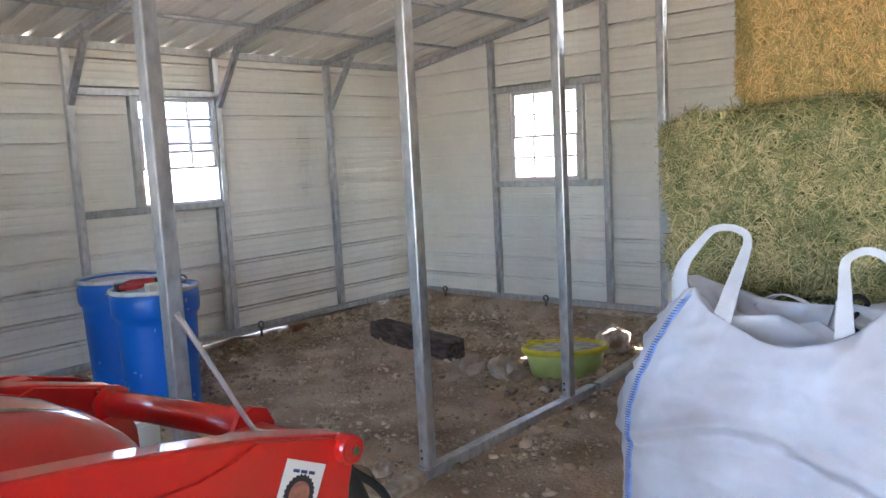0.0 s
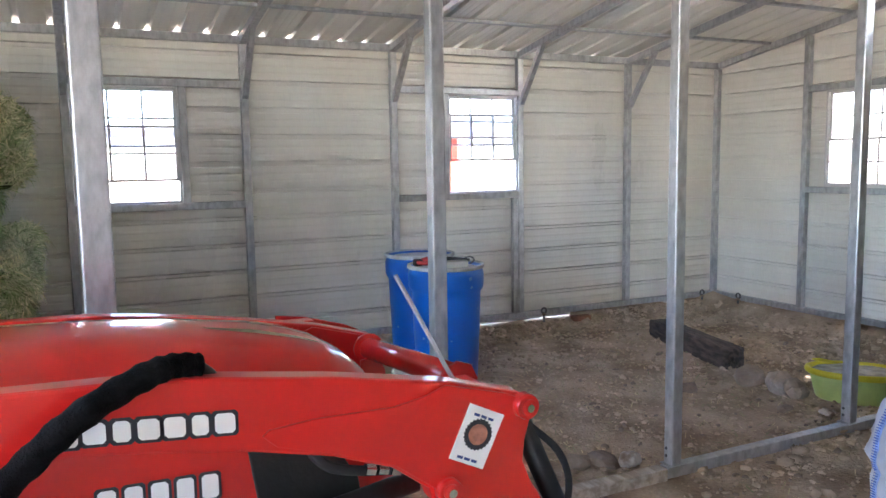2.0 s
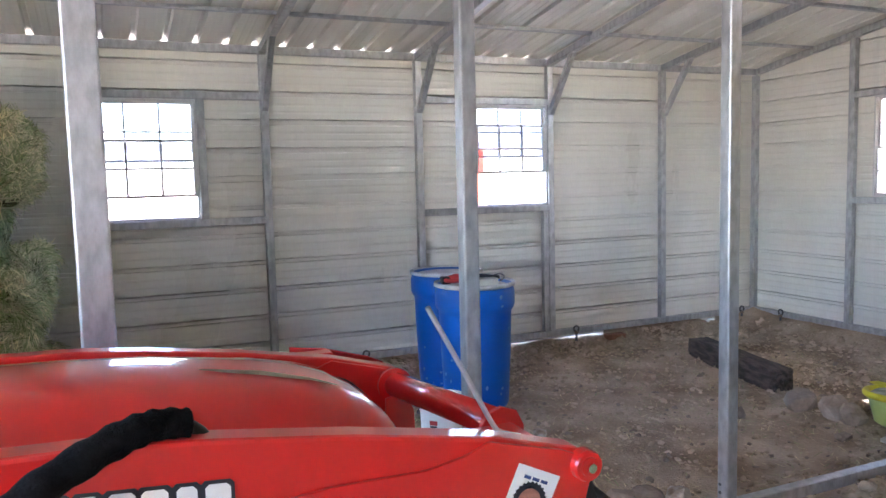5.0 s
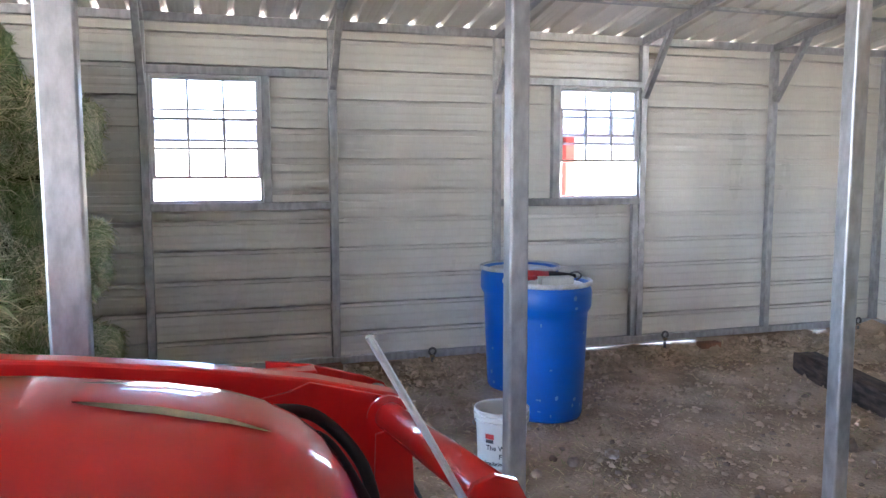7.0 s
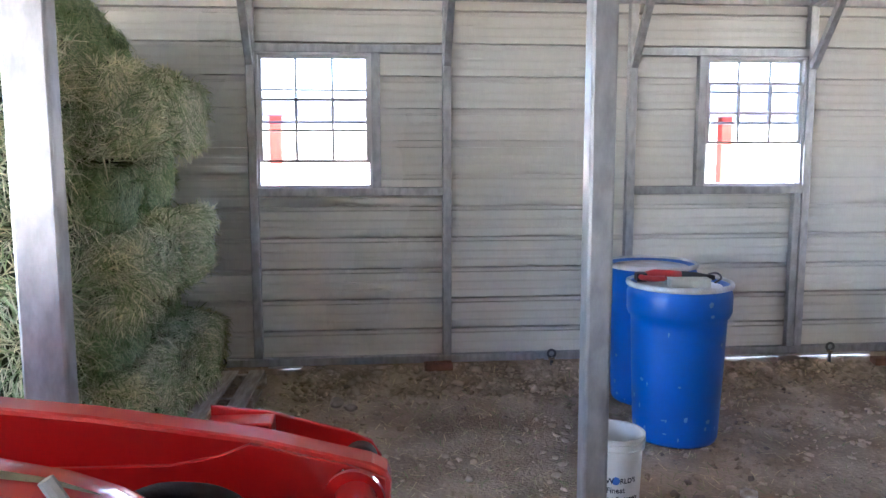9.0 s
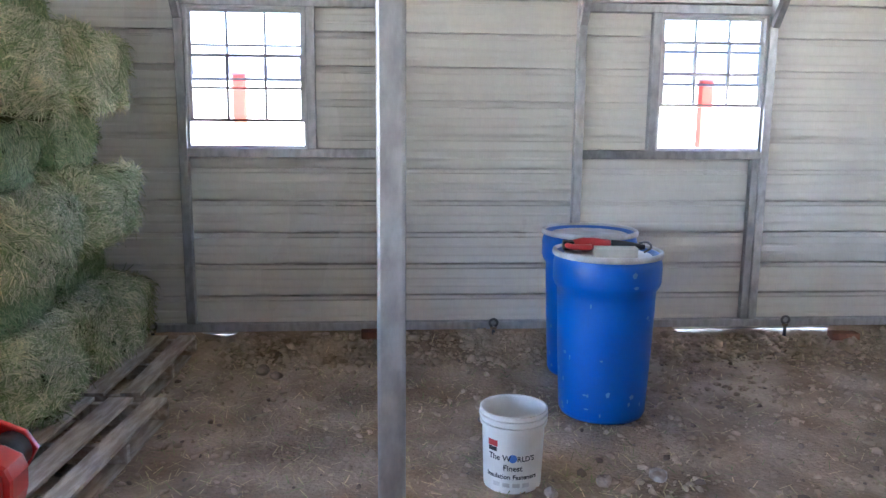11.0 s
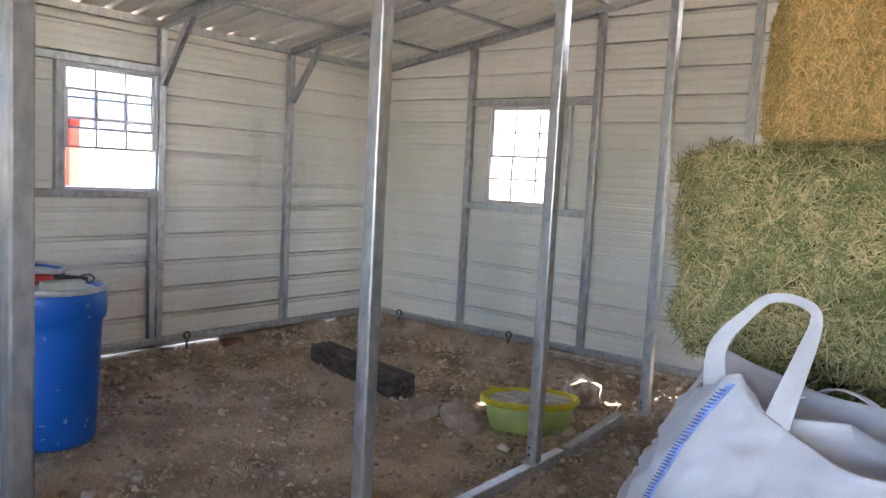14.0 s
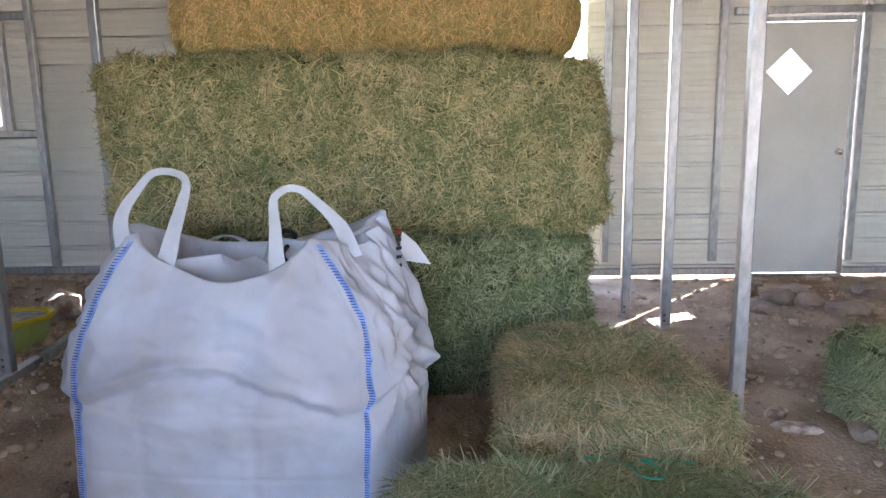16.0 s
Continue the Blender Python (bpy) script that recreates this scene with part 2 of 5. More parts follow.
def box(bm, x0, x1, y0, y1, z0, z1, m=None, bevel=0.0):
    r = bmesh.ops.create_cube(bm, size=1)
    vs = r["verts"]
    for v in vs:
        v.co = Vector(((x0 + x1) / 2 + v.co.x * (x1 - x0), (y0 + y1) / 2 + v.co.y * (y1 - y0), (z0 + z1) / 2 + v.co.z * (z1 - z0)))
    if bevel:
        es = list({e for v in vs for e in v.link_edges})
        vs = list({v for f in bmesh.ops.bevel(bm, geom=es, offset=bevel, segments=2, affect="EDGES", profile=0.5)["faces"] for v in f.verts} | {v for v in vs if v.is_valid})
    if m is not None:
        bmesh.ops.transform(bm, matrix=m, verts=vs)
    return bm


def beam(bm, p0, p1, w, h=None, r=0.006, up=(0, 0, 1)):
    """A square tube with rounded corners from p0 to p1."""
    h = h or w
    p0, p1 = Vector(p0), Vector(p1)
    d = (p1 - p0).normalized()
    u = Vector(up)
    if abs(d.dot(u)) > 0.95:
        u = Vector((0, 1, 0))
    a = d.cross(u).normalized()
    b = a.cross(d)
    prof = []
    for sx, sy, o in ((1, 1, 0), (-1, 1, 1), (-1, -1, 2), (1, -1, 3)):
        cx, cy = sx * (w / 2 - r), sy * (h / 2 - r)
        for k in range(3):
            t = math.pi / 2 * o + math.pi / 4 * k
            prof.append((cx + r * math.cos(t), cy + r * math.sin(t)))
    rings = [[bm.verts.new(p + a * x + b * y) for x, y in prof] for p in (p0, p1)]
    n = len(prof)
    for i in range(n):
        bm.faces.new((rings[0][i], rings[0][(i + 1) % n], rings[1][(i + 1) % n], rings[1][i]))
    bm.faces.new(rings[0][::-1])
    bm.faces.new(rings[1])
    return bm


def lathe(bm, prof, seg=48, centre=(0, 0), cap=True):
    """Turns a profile of (radius, height) about the z axis."""
    rings = []
    for r, z in prof:
        rings.append([bm.verts.new((centre[0] + r * math.cos(2 * math.pi * i / seg), centre[1] + r * math.sin(2 * math.pi * i / seg), z)) for i in range(seg)])
    for a, b in zip(rings, rings[1:]):
        for i in range(seg):
            bm.faces.new((a[i], a[(i + 1) % seg], b[(i + 1) % seg], b[i]))
    if cap:
        bm.faces.new(rings[0][::-1])
        bm.faces.new(rings[-1])
    return bm


def rod(bm, pts, r, seg=10):
    """A round bar or hose along points."""
    pts = [Vector(p) for p in pts]
    rings = []
    ref = Vector((0.123, 0.345, 0.93))
    for i, p in enumerate(pts):
        d = (pts[min(i + 1, len(pts) - 1)] - pts[max(i - 1, 0)]).normalized()
        a = d.cross(ref).normalized()
        b = d.cross(a)
        rr = r[i] if isinstance(r, (list, tuple)) else r
        rings.append([bm.verts.new(p + (a * math.cos(2 * math.pi * k / seg) + b * math.sin(2 * math.pi * k / seg)) * rr) for k in range(seg)])
    for a, b in zip(rings, rings[1:]):
        for k in range(seg):
            bm.faces.new((a[k], a[(k + 1) % seg], b[(k + 1) % seg], b[k]))
    bm.faces.new(rings[0][::-1])
    bm.faces.new(rings[-1])
    return bm


def smooth_path(pts, n=8):
    """Points of a Catmull-Rom curve through pts."""
    P = [Vector(p) for p in pts]
    out = []
    for i in range(len(P) - 1):
        p0, p1, p2, p3 = P[max(i - 1, 0)], P[i], P[i + 1], P[min(i + 2, len(P) - 1)]
        for k in range(n):
            t = k / n
            out.append(0.5 * ((2 * p1) + (p2 - p0) * t + (2 * p0 - 5 * p1 + 4 * p2 - p3) * t * t + (3 * p1 - p0 - 3 * p2 + p3) * t ** 3))
    return out + [P[-1]]


def prism(bm, outline, y0, y1, bevel=0.0):
    """A plate: an outline of (x, z) between two values of y."""
    a = [bm.verts.new((x, y0, z)) for x, z in outline]
    b = [bm.verts.new((x, y1, z)) for x, z in outline]
    n = len(outline)
    fs = [bm.faces.new(a), bm.faces.new(b[::-1])]
    for i in range(n):
        fs.append(bm.faces.new((a[(i + 1) % n], a[i], b[i], b[(i + 1) % n])))
    bmesh.ops.recalc_face_normals(bm, faces=fs)
    if bevel:
        es = [e for f in fs[:2] for e in f.edges]
        bmesh.ops.bevel(bm, geom=es, offset=bevel, segments=2, affect="EDGES", profile=0.5)
    return bm


def sheet_profile(s, roof=False, pitch=0.2286):
    """How far a ribbed sheet stands out at the place s across it: one tall rib a pitch and two low ones between."""
    u = s % pitch
    if roof:
        if 0.067 < u < 0.119:
            return 0.026 * min(1.0, (u - 0.067) / 0.012, (0.119 - u) / 0.012)
        u = (u - 0.067) % pitch
    elif u < 0.052:
        # slots cut deeper than a true rib, so shade draws its edges as dark lines
        if u < 0.015:
            return 0.024 * min(1.0, u / 0.004)
        if u > 0.031:
            return 0.065 * min(1.0, (0.052 - u) / 0.002)
        return 0.007
    for c in (0.108, 0.168):
        if abs(u - c) < 0.013:
            return 0.0024 * min(1.0, (0.013 - abs(u - c)) / 0.007)
    return 0.0


def profile_stops(s0, s1, roof=False, pitch=0.2286):
    stops = {s0, s1}
    low = [c + o for c in (0.108, 0.168) for o in (-0.013, -0.006, 0.006, 0.013)]
    if roof:
        cuts = [0.067, 0.079, 0.107, 0.119] + [(c + 0.067) % pitch for c in low]
    else:
        cuts = [0, 0.004, 0.0148, 0.0152, 0.0308, 0.0312, 0.05, 0.052] + low
    k = math.floor(s0 / pitch)
    while k * pitch < s1:
        for o in cuts:
            s = k * pitch + o
            if s0 < s < s1:
                stops.add(s)
        k += 1
    return sorted(stops)


def ribbed(bm, a, b, s0, s1, at, thick=0.004, roof=False):
    """A ribbed steel sheet. at(l, s, d) gives the place at length l, across s, d outwards."""
    stops = profile_stops(s0, s1, roof)
    loop = [(s, sheet_profile(s, roof)) for s in stops] + [(s, sheet_profile(s, roof) + thick) for s in reversed(stops)]
    ra = [bm.verts.new(at(a, s, d)) for s, d in loop]
    rb = [bm.verts.new(at(b, s, d)) for s, d in loop]
    n = len(loop)
    for i in range(n):
        bm.faces.new((ra[i], ra[(i + 1) % n], rb[(i + 1) % n], rb[i]))
    m = len(stops)
    for ring in (ra, rb):
        for i in range(m - 1):
            bm.faces.new((ring[i], ring[i + 1], ring[n - 2 - i], ring[n - 1 - i]))
    return bm

# ---- plan ----
AY, BX = 6.265, 7.365            # inner faces of the long wall's and the end wall's sheets
CY, DX = -5.20, -4.00            # the opposite long wall and the open end behind, both unseen and assumed
T = 0.062                        # steel tube
POST_X = [-3.42, -2.07, -0.72, 0.604, 1.975, 3.33, 4.685, 6.042]
RIDGE_Y = 0.535
SLOPE = 0.165
RIB_SHIFT = 0.033


def rafter_low(y):
    """Height of the rafters' underside."""
    return 2.652 + SLOPE * (6.25 - (y if y > RIDGE_Y else 2 * RIDGE_Y - y))


def ground_z(x, y):
    z = 0.018 * noise.noise((x * 0.9, y * 0.9, 0.3)) + 0.012 * noise.noise((x * 3.1, y * 3.1, 2.1)) + 0.008 * noise.noise((x * 8, y * 8, 5.0)) + 0.012 * (1 - 2 * abs(noise.noise((x * 4.3, y * 4.3, 9.0)))) * max(0.0, noise.noise((x * 0.7, y * 0.7, 4.0)) + 0.25)
    bay = min(1.0, max(0.0, (y - 2.55) / 0.35)) * min(1.0, max(0.0, (6.15 - y) / 0.3))
    bay *= min(1.0, max(0.0, (7.22 - x) / 0.25))
    z -= 0.062 * bay * bay * (3 - 2 * bay)
    wall = math.exp(-((y - AY) / 0.28) ** 2)
    if y <= AY + 0.5:
        lift = 0.055
        for gx, gw in ((4.73, 0.62), (0.78, 0.13), (6.7, 0.10)):
            if abs(x - gx) < gw:
                lift = 0.017
        z += lift * wall
    z += 0.058 * math.exp(-((x - BX) / 0.22) ** 2) * (1 if y > 2.0 else -0.7)
    return z


# ---- ground: one sheet to the horizon ----
def make_ground():
    fine = 0.055
    xs = [-3000, -600, -150, -50, -20, -9, -6, -4.6] + list(np.arange(-4.0, 8.4, fine)) + [8.8, 9.6, 11, 14, 20, 40, 100, 400, 3000]
    ys = [-3000, -600, -150, -50, -20, -11, -8, -6.4] + list(np.arange(-5.6, 7.0, fine)) + [7.4, 8.2, 10, 13, 20, 40, 100, 400, 3000]
    verts = [(x, y, ground_z(x, y) if -4.5 < x < 9 and -6 < y < 8 else -0.01) for y in ys for x in xs]
    nx = len(xs)
    faces = [(j * nx + i, j * nx + i + 1, (j + 1) * nx + i + 1, (j + 1) * nx + i) for j in range(len(ys) - 1) for i in range(nx - 1)]
    me = bpy.data.meshes.new("ground")
    me.from_pydata(verts, [], faces)
    me.materials.append(DIRT)
    me.materials.append(OUTSAND)
    idx = []
    for f in faces:
        x = (verts[f[0]][0] + verts[f[2]][0]) / 2
        y = (verts[f[0]][1] + verts[f[2]][1]) / 2
        idx.append(0 if DX - 0.3 < x < BX + 0.05 and CY < y < AY + 0.05 else 1)
    me.polygons.foreach_set("material_index", idx)
    me.polygons.foreach_set("use_smooth", [True] * len(faces))
    return tagged(new("ground", me), "trampled brown dirt ground with straw litter and stones", "ground", kind="structure")


make_ground()


# ---- walls ----
def wall_panel(parent, a, b, z0, z1, at, clip=True):
    bm = bmesh.new()
    ribbed(bm, a, b, z0 - RIB_SHIFT, z1 - RIB_SHIFT, at)
    if clip:
        for n in ((0, SLOPE, 1), (0, -SLOPE, 1)):
            edge = Vector((0, RIDGE_Y, rafter_low(RIDGE_Y) + 0.0735))
            bmesh.ops.bisect_plane(bm, geom=bm.verts[:] + bm.edges[:] + bm.faces[:], plane_co=edge, plane_no=n, clear_outer=True)
    bmesh.ops.recalc_face_normals(bm, faces=bm.faces[:])
    return part("panel", bm, SHEET, parent)


def stud(parent, p0, p1, name="stud", w=T):
    return part(name, beam(bmesh.new(), p0, p1, w), GALV, parent)


def window(name, parent_label, x0, x1, z0, z1, raised, m, faint=False):
    """A single-hung window in the plane y = 0 of m, its lower sash raised by a share of the height."""
    w = tagged(new(name), parent_label, "window", kind="structure")
    w.matrix_world = m
    f = 0.019
    bm = bmesh.new()
    for a in ((x0, x0 + f, z0, z1), (x1 - f, x1, z0, z1)):
        box(bm, a[0], a[1], -0.03, 0.035, a[2], a[3], bevel=0.003)
    for a in ((z0, z0 + f), (z1 - f, z1)):
        box(bm, x0 + f, x1 - f, -0.03, 0.035, a[0], a[1], bevel=0.003)
    part("window_frame", bm, FRAMEWHITE, w)
    xi0, xi1, zi0, zi1 = x0 + f, x1 - f, z0 + f, z1 - f
    h = zi1 - zi0

    def sash(lo, hi, y, cols, rows):
        s = 0.020
        bm = bmesh.new()
        box(bm, xi0, xi0 + s, y - 0.009, y + 0.009, lo, hi)
        box(bm, xi1 - s, xi1, y - 0.009, y + 0.009, lo, hi)
        box(bm, xi0 + s, xi1 - s, y - 0.009, y + 0.009, lo, lo + s)
        box(bm, xi0 + s, xi1 - s, y - 0.009, y + 0.009, hi - s, hi)
        so = part("sash", bm, FRAMEWHITE, w)
        bm = bmesh.new()
        box(bm, xi0 + s, xi1 - s, y - 0.002, y + 0.002, lo + s, hi - s)
        g = part("pane", bm, GLASS, so)
        g.visible_shadow = False
        for c in range(1, cols):
            xx = xi0 + (xi1 - xi0) * c / cols
            part("muntin", box(bmesh.new(), xx - 0.008, xx + 0.008, y - 0.005, y + 0.005, lo + s, hi - s), FRAMEWHITE, so)
        for r in range(1, rows):
            zz = lo + (hi - lo) * r / rows
            part("muntin", box(bmesh.new(), xi0 + s, xi1 - s, y - 0.0045, y + 0.0045, zz - 0.008, zz + 0.008), FRAMEWHITE, so)

    sash(zi1 - 0.52 * h, zi1, 0.018, 3, 2)
    sash(zi0 + raised * h, zi0 + (raised + 0.50) * h, -0.008, 3, 2)
    return w


# long wall with two windows
wall_a = tagged(new("wall_north"), "off-white ribbed steel sheet wall on galvanised tube studs", "wall", kind="structure")
atA = lambda l, s, d: (l, AY + d, s + RIB_SHIFT)
W1, W2, WZ = (0.637, 1.44), (3.885, 4.652), (1.35, 2.29)
for a, b, z0, z1 in ((DX, BX, 0.022, WZ[0]), (DX, BX, WZ[1], 2.717), (DX, W1[0], *WZ), (W1[1], W2[0], *WZ), (W2[1], BX, *WZ)):
    wall_panel(wall_a, a, b, z0, z1, atA, clip=False)
PY = AY - 0.004 - T / 2
for x in POST_X:
    stud(wall_a, (x, PY, 0.115), (x, PY, 2.652))
    part("brace", beam(bmesh.new(), (x, PY - 0.035, 2.215), (x, PY - 0.42, rafter_low(PY - 0.42) + 0.01), 0.05), GALV, wall_a)
stud(wall_a, (BX - 0.035, PY, 0.115), (BX - 0.035, PY, 2.652))
stud(wall_a, (DX + 0.02, PY, 0.085), (BX - 0.01, PY, 0.085), "base_rail", 0.058)
part("eave_rail", beam(bmesh.new(), (DX + 0.02, PY + 0.006, 2.692), (BX - 0.01, PY + 0.006, 2.692), 0.045, 0.066), GALV, wall_a)
for w0, w1, p0, p1, jx in ((W1[0], W1[1], 0.604, 1.975, W1[1] + 0.031), (W2[0], W2[1], 3.33, 4.685, W2[0] - 0.031)):
    stud(wall_a, (p0 + 0.031, PY, WZ[1] + 0.031), (p1 - 0.031, PY, WZ[1] + 0.031), "header")
    stud(wall_a, (p0 + 0.031, PY, WZ[0] - 0.031), (p1 - 0.031, PY, WZ[0] - 0.031), "sill")
    stud(wall_a, (jx, PY, WZ[0]), (jx, PY, WZ[1]), "jamb")
stud(wall_a, (4.622, PY, 0.115), (4.622, PY, WZ[0] - 0.062), "stud", 0.055)
window("window_1", "white single-hung window with grid, lower sash half raised", *W1, *WZ, 0.176, pose(0, AY - 0.02, 0))
window("window_2", "white single-hung window with grid, lower sash partly raised", *W2, *WZ, 0.32, pose(0, AY - 0.02, 0))

# end wall with window, wide opening behind the bales, and door
wall_b = tagged(new("wall_east"), "off-white ribbed steel gable wall on galvanised tube studs", "wall", kind="structure")
atB = lambda l, s, d: (BX + d, l, s + RIB_SHIFT)
W3 = (3.965, 4.80)
OPEN_Y, OPEN_Z = (-1.12, 2.12), 3.06
DOOR = (-3.38, -2.55, 2.19)
TOP = 3.75
# panels from y 0.80 to 2.12 are added to narrow the sun through the opening
for a, b, z0, z1 in ((W3[1], AY, 0.062, TOP), (OPEN_Y[1], W3[0], 0.062, TOP), (W3[0], W3[1], 0.062, WZ[0]), (W3[0], W3[1], WZ[1], TOP),
                     (OPEN_Y[0], 1.22, OPEN_Z, TOP), (2.08, OPEN_Y[1], 1.98, TOP), (1.22, 2.08, 0.062, TOP), (0.80, 1.22, 0.062, 2.05), (DOOR[1], OPEN_Y[0], -0.02, TOP), (DOOR[0], DOOR[1], DOOR[2], TOP), (CY, DOOR[0], -0.02, TOP)):
    wall_panel(wall_b, a, b, z0, z1, atB)
PX = BX - 0.004 - T / 2
for y in (5.03, 3.66, 2.33, -1.30, -2.25, -3.42, -4.4):
    stud(wall_b, (PX, y, 0.115), (PX, y, rafter_low(y) - 0.005))
for a, b in ((CY + 0.02, DOOR[0]), (DOOR[1], OPEN_Y[0]), (OPEN_Y[1], AY - 0.07)):
    low = 0.085 if a > 0 else 0.02
    stud(wall_b, (PX, a, low), (PX, b, low), "base_rail", 0.058)
stud(wall_b, (PX, 3.69, WZ[1] + 0.031), (PX, 5.0, WZ[1] + 0.031), "header")
stud(wall_b, (PX, 3.69, WZ[0] - 0.031), (PX, 5.0, WZ[0] - 0.031), "sill")
stud(wall_b, (PX, W3[0] - 0.031, WZ[0]), (PX, W3[0] - 0.031, WZ[1]), "jamb")
stud(wall_b, (PX, CY + 0.05, 2.235), (PX, -2.34, 2.235), "header")
for s in (1, -1):
    y0 = AY - 0.07 if s > 0 else CY + 0.07
    stud(wall_b, (PX, y0, rafter_low(y0) + 0.031), (PX, RIDGE_Y, rafter_low(RIDGE_Y) + 0.031), "rafter")
window("window_3", "white single-hung window in the gable wall", *[-v for v in W3[::-1]], *WZ, 0.0, pose(BX - 0.02, 0, 0, 0, 0, -90))

# rolled-up door curtain over the wide opening, on its brackets
roller = tagged(new("door_2"), "rolled-up cream steel curtain door above the bale opening", "door", kind="structure")
bm = bmesh.new()
n = 60
turn = [(0.155 + 0.004 * (k % 2), 2 * math.pi * k / n) for k in range(n)]
ends = [[bm.verts.new((BX - 0.20 + r * math.cos(a), y, 3.235 + r * math.sin(a))) for r, a in turn] for y in (-1.05, 2.18)]
for k in range(n):
    bm.faces.new((ends[0][k], ends[0][(k + 1) % n], ends[1][(k + 1) % n], ends[1][k]))
bm.faces.new(ends[0][::-1])
bm.faces.new(ends[1])
bmesh.ops.recalc_face_normals(bm, faces=bm.faces[:])
part("curtain_roll", bm, SHEET, roller)
for y in (-1.075, 2.205):
    part("bracket", box(bmesh.new(), BX - 0.37, BX - 0.066, y - 0.01, y + 0.01, 3.07, 3.40, bevel=0.002), GALV, roller)
for y in (-0.55, 1.65):
    part("strap", lathe(bmesh.new(), [(0.163, -0.02), (0.166, -0.02), (0.166, 0.02), (0.163, 0.02)], 32, cap=False), PAPER, roller).matrix_local = pose(BX - 0.20, y, 3.235, 90)

# small sheet added outside, unseen, to keep the sun out of that window
bm = box(bmesh.new(), BX + 0.03, BX + 1.05, 2.9, 5.3, 2.44, 2.452, Matrix.Translation((BX, 0, 2.44)) @ pose(0, 0, 0, 0, 5, 0) @ Matrix.Translation((-BX, 0, -2.44)))
part("sun_shield", bm, ROOFSHEET, wall_b)

# folded trim over the outer corners, added to stop light leaking through rib ends
for y0_ in (AY + 0.001, CY - 0.081):
    part("corner_trim", box(bmesh.new(), BX + 0.001, BX + 0.081, y0_, y0_ + 0.08, 0.02, rafter_low(AY) + 0.25), SHEET, wall_b)

# door with a diamond light
door = tagged(new("door_1"), "closed white steel door with diamond light and knob", "door", kind="structure")
dx = BX - 0.02
DY0, DY1, DZ0, DZ1 = -3.33, -2.60, 0.005, 2.14
cy, cz, cr = -2.815, 1.738, 0.19
bm = bmesh.new()
for sx in (-0.02, 0.02):
    o = [bm.verts.new((dx + sx, y, z)) for y, z in ((DY0, DZ0), (DY1, DZ0), (DY1, DZ1), (DY0, DZ1))]
    i = [bm.verts.new((dx + sx, cy + y * cr, cz + z * cr)) for y, z in ((0, -1), (1, 0), (0, 1), (-1, 0))]
    bm.faces.new((o[0], o[1], i[1], i[0]))
    bm.faces.new((o[1], o[2], i[2], i[1]))
    bm.faces.new((o[2], o[3], i[3], i[2]))
    bm.faces.new((o[3], o[0], i[0], i[3]))
bm.verts.ensure_lookup_table()
for k in range(4):
    for base in (0, 4):
        a, b = base + k, base + (k + 1) % 4
        bm.faces.new((bm.verts[a], bm.verts[b], bm.verts[b + 8], bm.verts[a + 8]))
bmesh.ops.recalc_face_normals(bm, faces=bm.faces[:])
part("door_leaf", bm, DOORWHITE, door)
g = part("pane", box(bmesh.new(), dx - 0.004, dx + 0.004, -cr * 0.71, cr * 0.71, -cr * 0.71, cr * 0.71, Matrix.Translation((0, cy, cz)) @ pose(0, 0, 0, 45)), GLASS, door)
g.visible_shadow = False
bm = bmesh.new()
box(bm, dx - 0.035, dx + 0.02, DY0 - 0.045, DY0 - 0.004, 0.0, DZ1 + 0.045, bevel=0.004)
box(bm, dx - 0.035, dx + 0.02, DY1 + 0.004, DY1 + 0.045, 0.0, DZ1 + 0.045, bevel=0.004)
box(bm, dx - 0.035, dx + 0.02, DY0 - 0.004, DY1 + 0.004, DZ1 + 0.004, DZ1 + 0.045, bevel=0.004)
part("door_frame", bm, GALV, door, "bare metal door frame")
bm = bmesh.new()
box(bm, dx - 0.04, dx + 0.02, DY0 - 0.045, DY1 + 0.045, -0.03, -0.002)
part("threshold", bm, GALV, door)
bm = lathe(bmesh.new(), [(0.028, 0), (0.03, 0.006), (0.014, 0.012), (0.012, 0.03), (0.024, 0.04), (0.027, 0.055), (0.018, 0.066)], 20)
bmesh.ops.transform(bm, matrix=pose(dx - 0.02, DY0 + 0.065, 1.06, 0, -90, 0), verts=bm.verts[:])
part("door_handle", bm, CHROME, door, "round chrome knob", smooth=True)

# opposite long wall and the end behind the camera, with the wide open aisle: unseen, added to shape the light
wall_c = tagged(new("wall_south"), "unseen off-white ribbed steel long wall, added to limit the light", "wall", kind="structure")
atC = lambda l, s, d: (l, CY - d, s + RIB_SHIFT)
wall_panel(wall_c, -3.0, BX, 0.0, 2.712, atC, clip=False)
for x in POST_X:
    stud(wall_c, (x, CY + 0.035, 0.0), (x, CY + 0.035, 2.652))
part("eave_rail", beam(bmesh.new(), (DX + 0.02, CY + 0.03, 2.689), (BX - 0.01, CY + 0.03, 2.689), 0.045, 0.064), GALV, wall_c)
wall_d = tagged(new("wall_west"), "unseen off-white ribbed steel gable wall, added with a wide aisle doorway for light", "wall", kind="structure")
atD = lambda l, s, d: (DX - d, l, s + RIB_SHIFT)
for a, b, z0 in ((2.50, AY, 0.0), (CY, -1.45, 0.0), (-1.45, 2.50, 3.05)):
    wall_panel(wall_d, a, b, z0, 3.75, atD)
for y in (2.53, -1.48):
    stud(wall_d, (DX + 0.04, y, 0.0), (DX + 0.04, y, 3.05), "jamb")

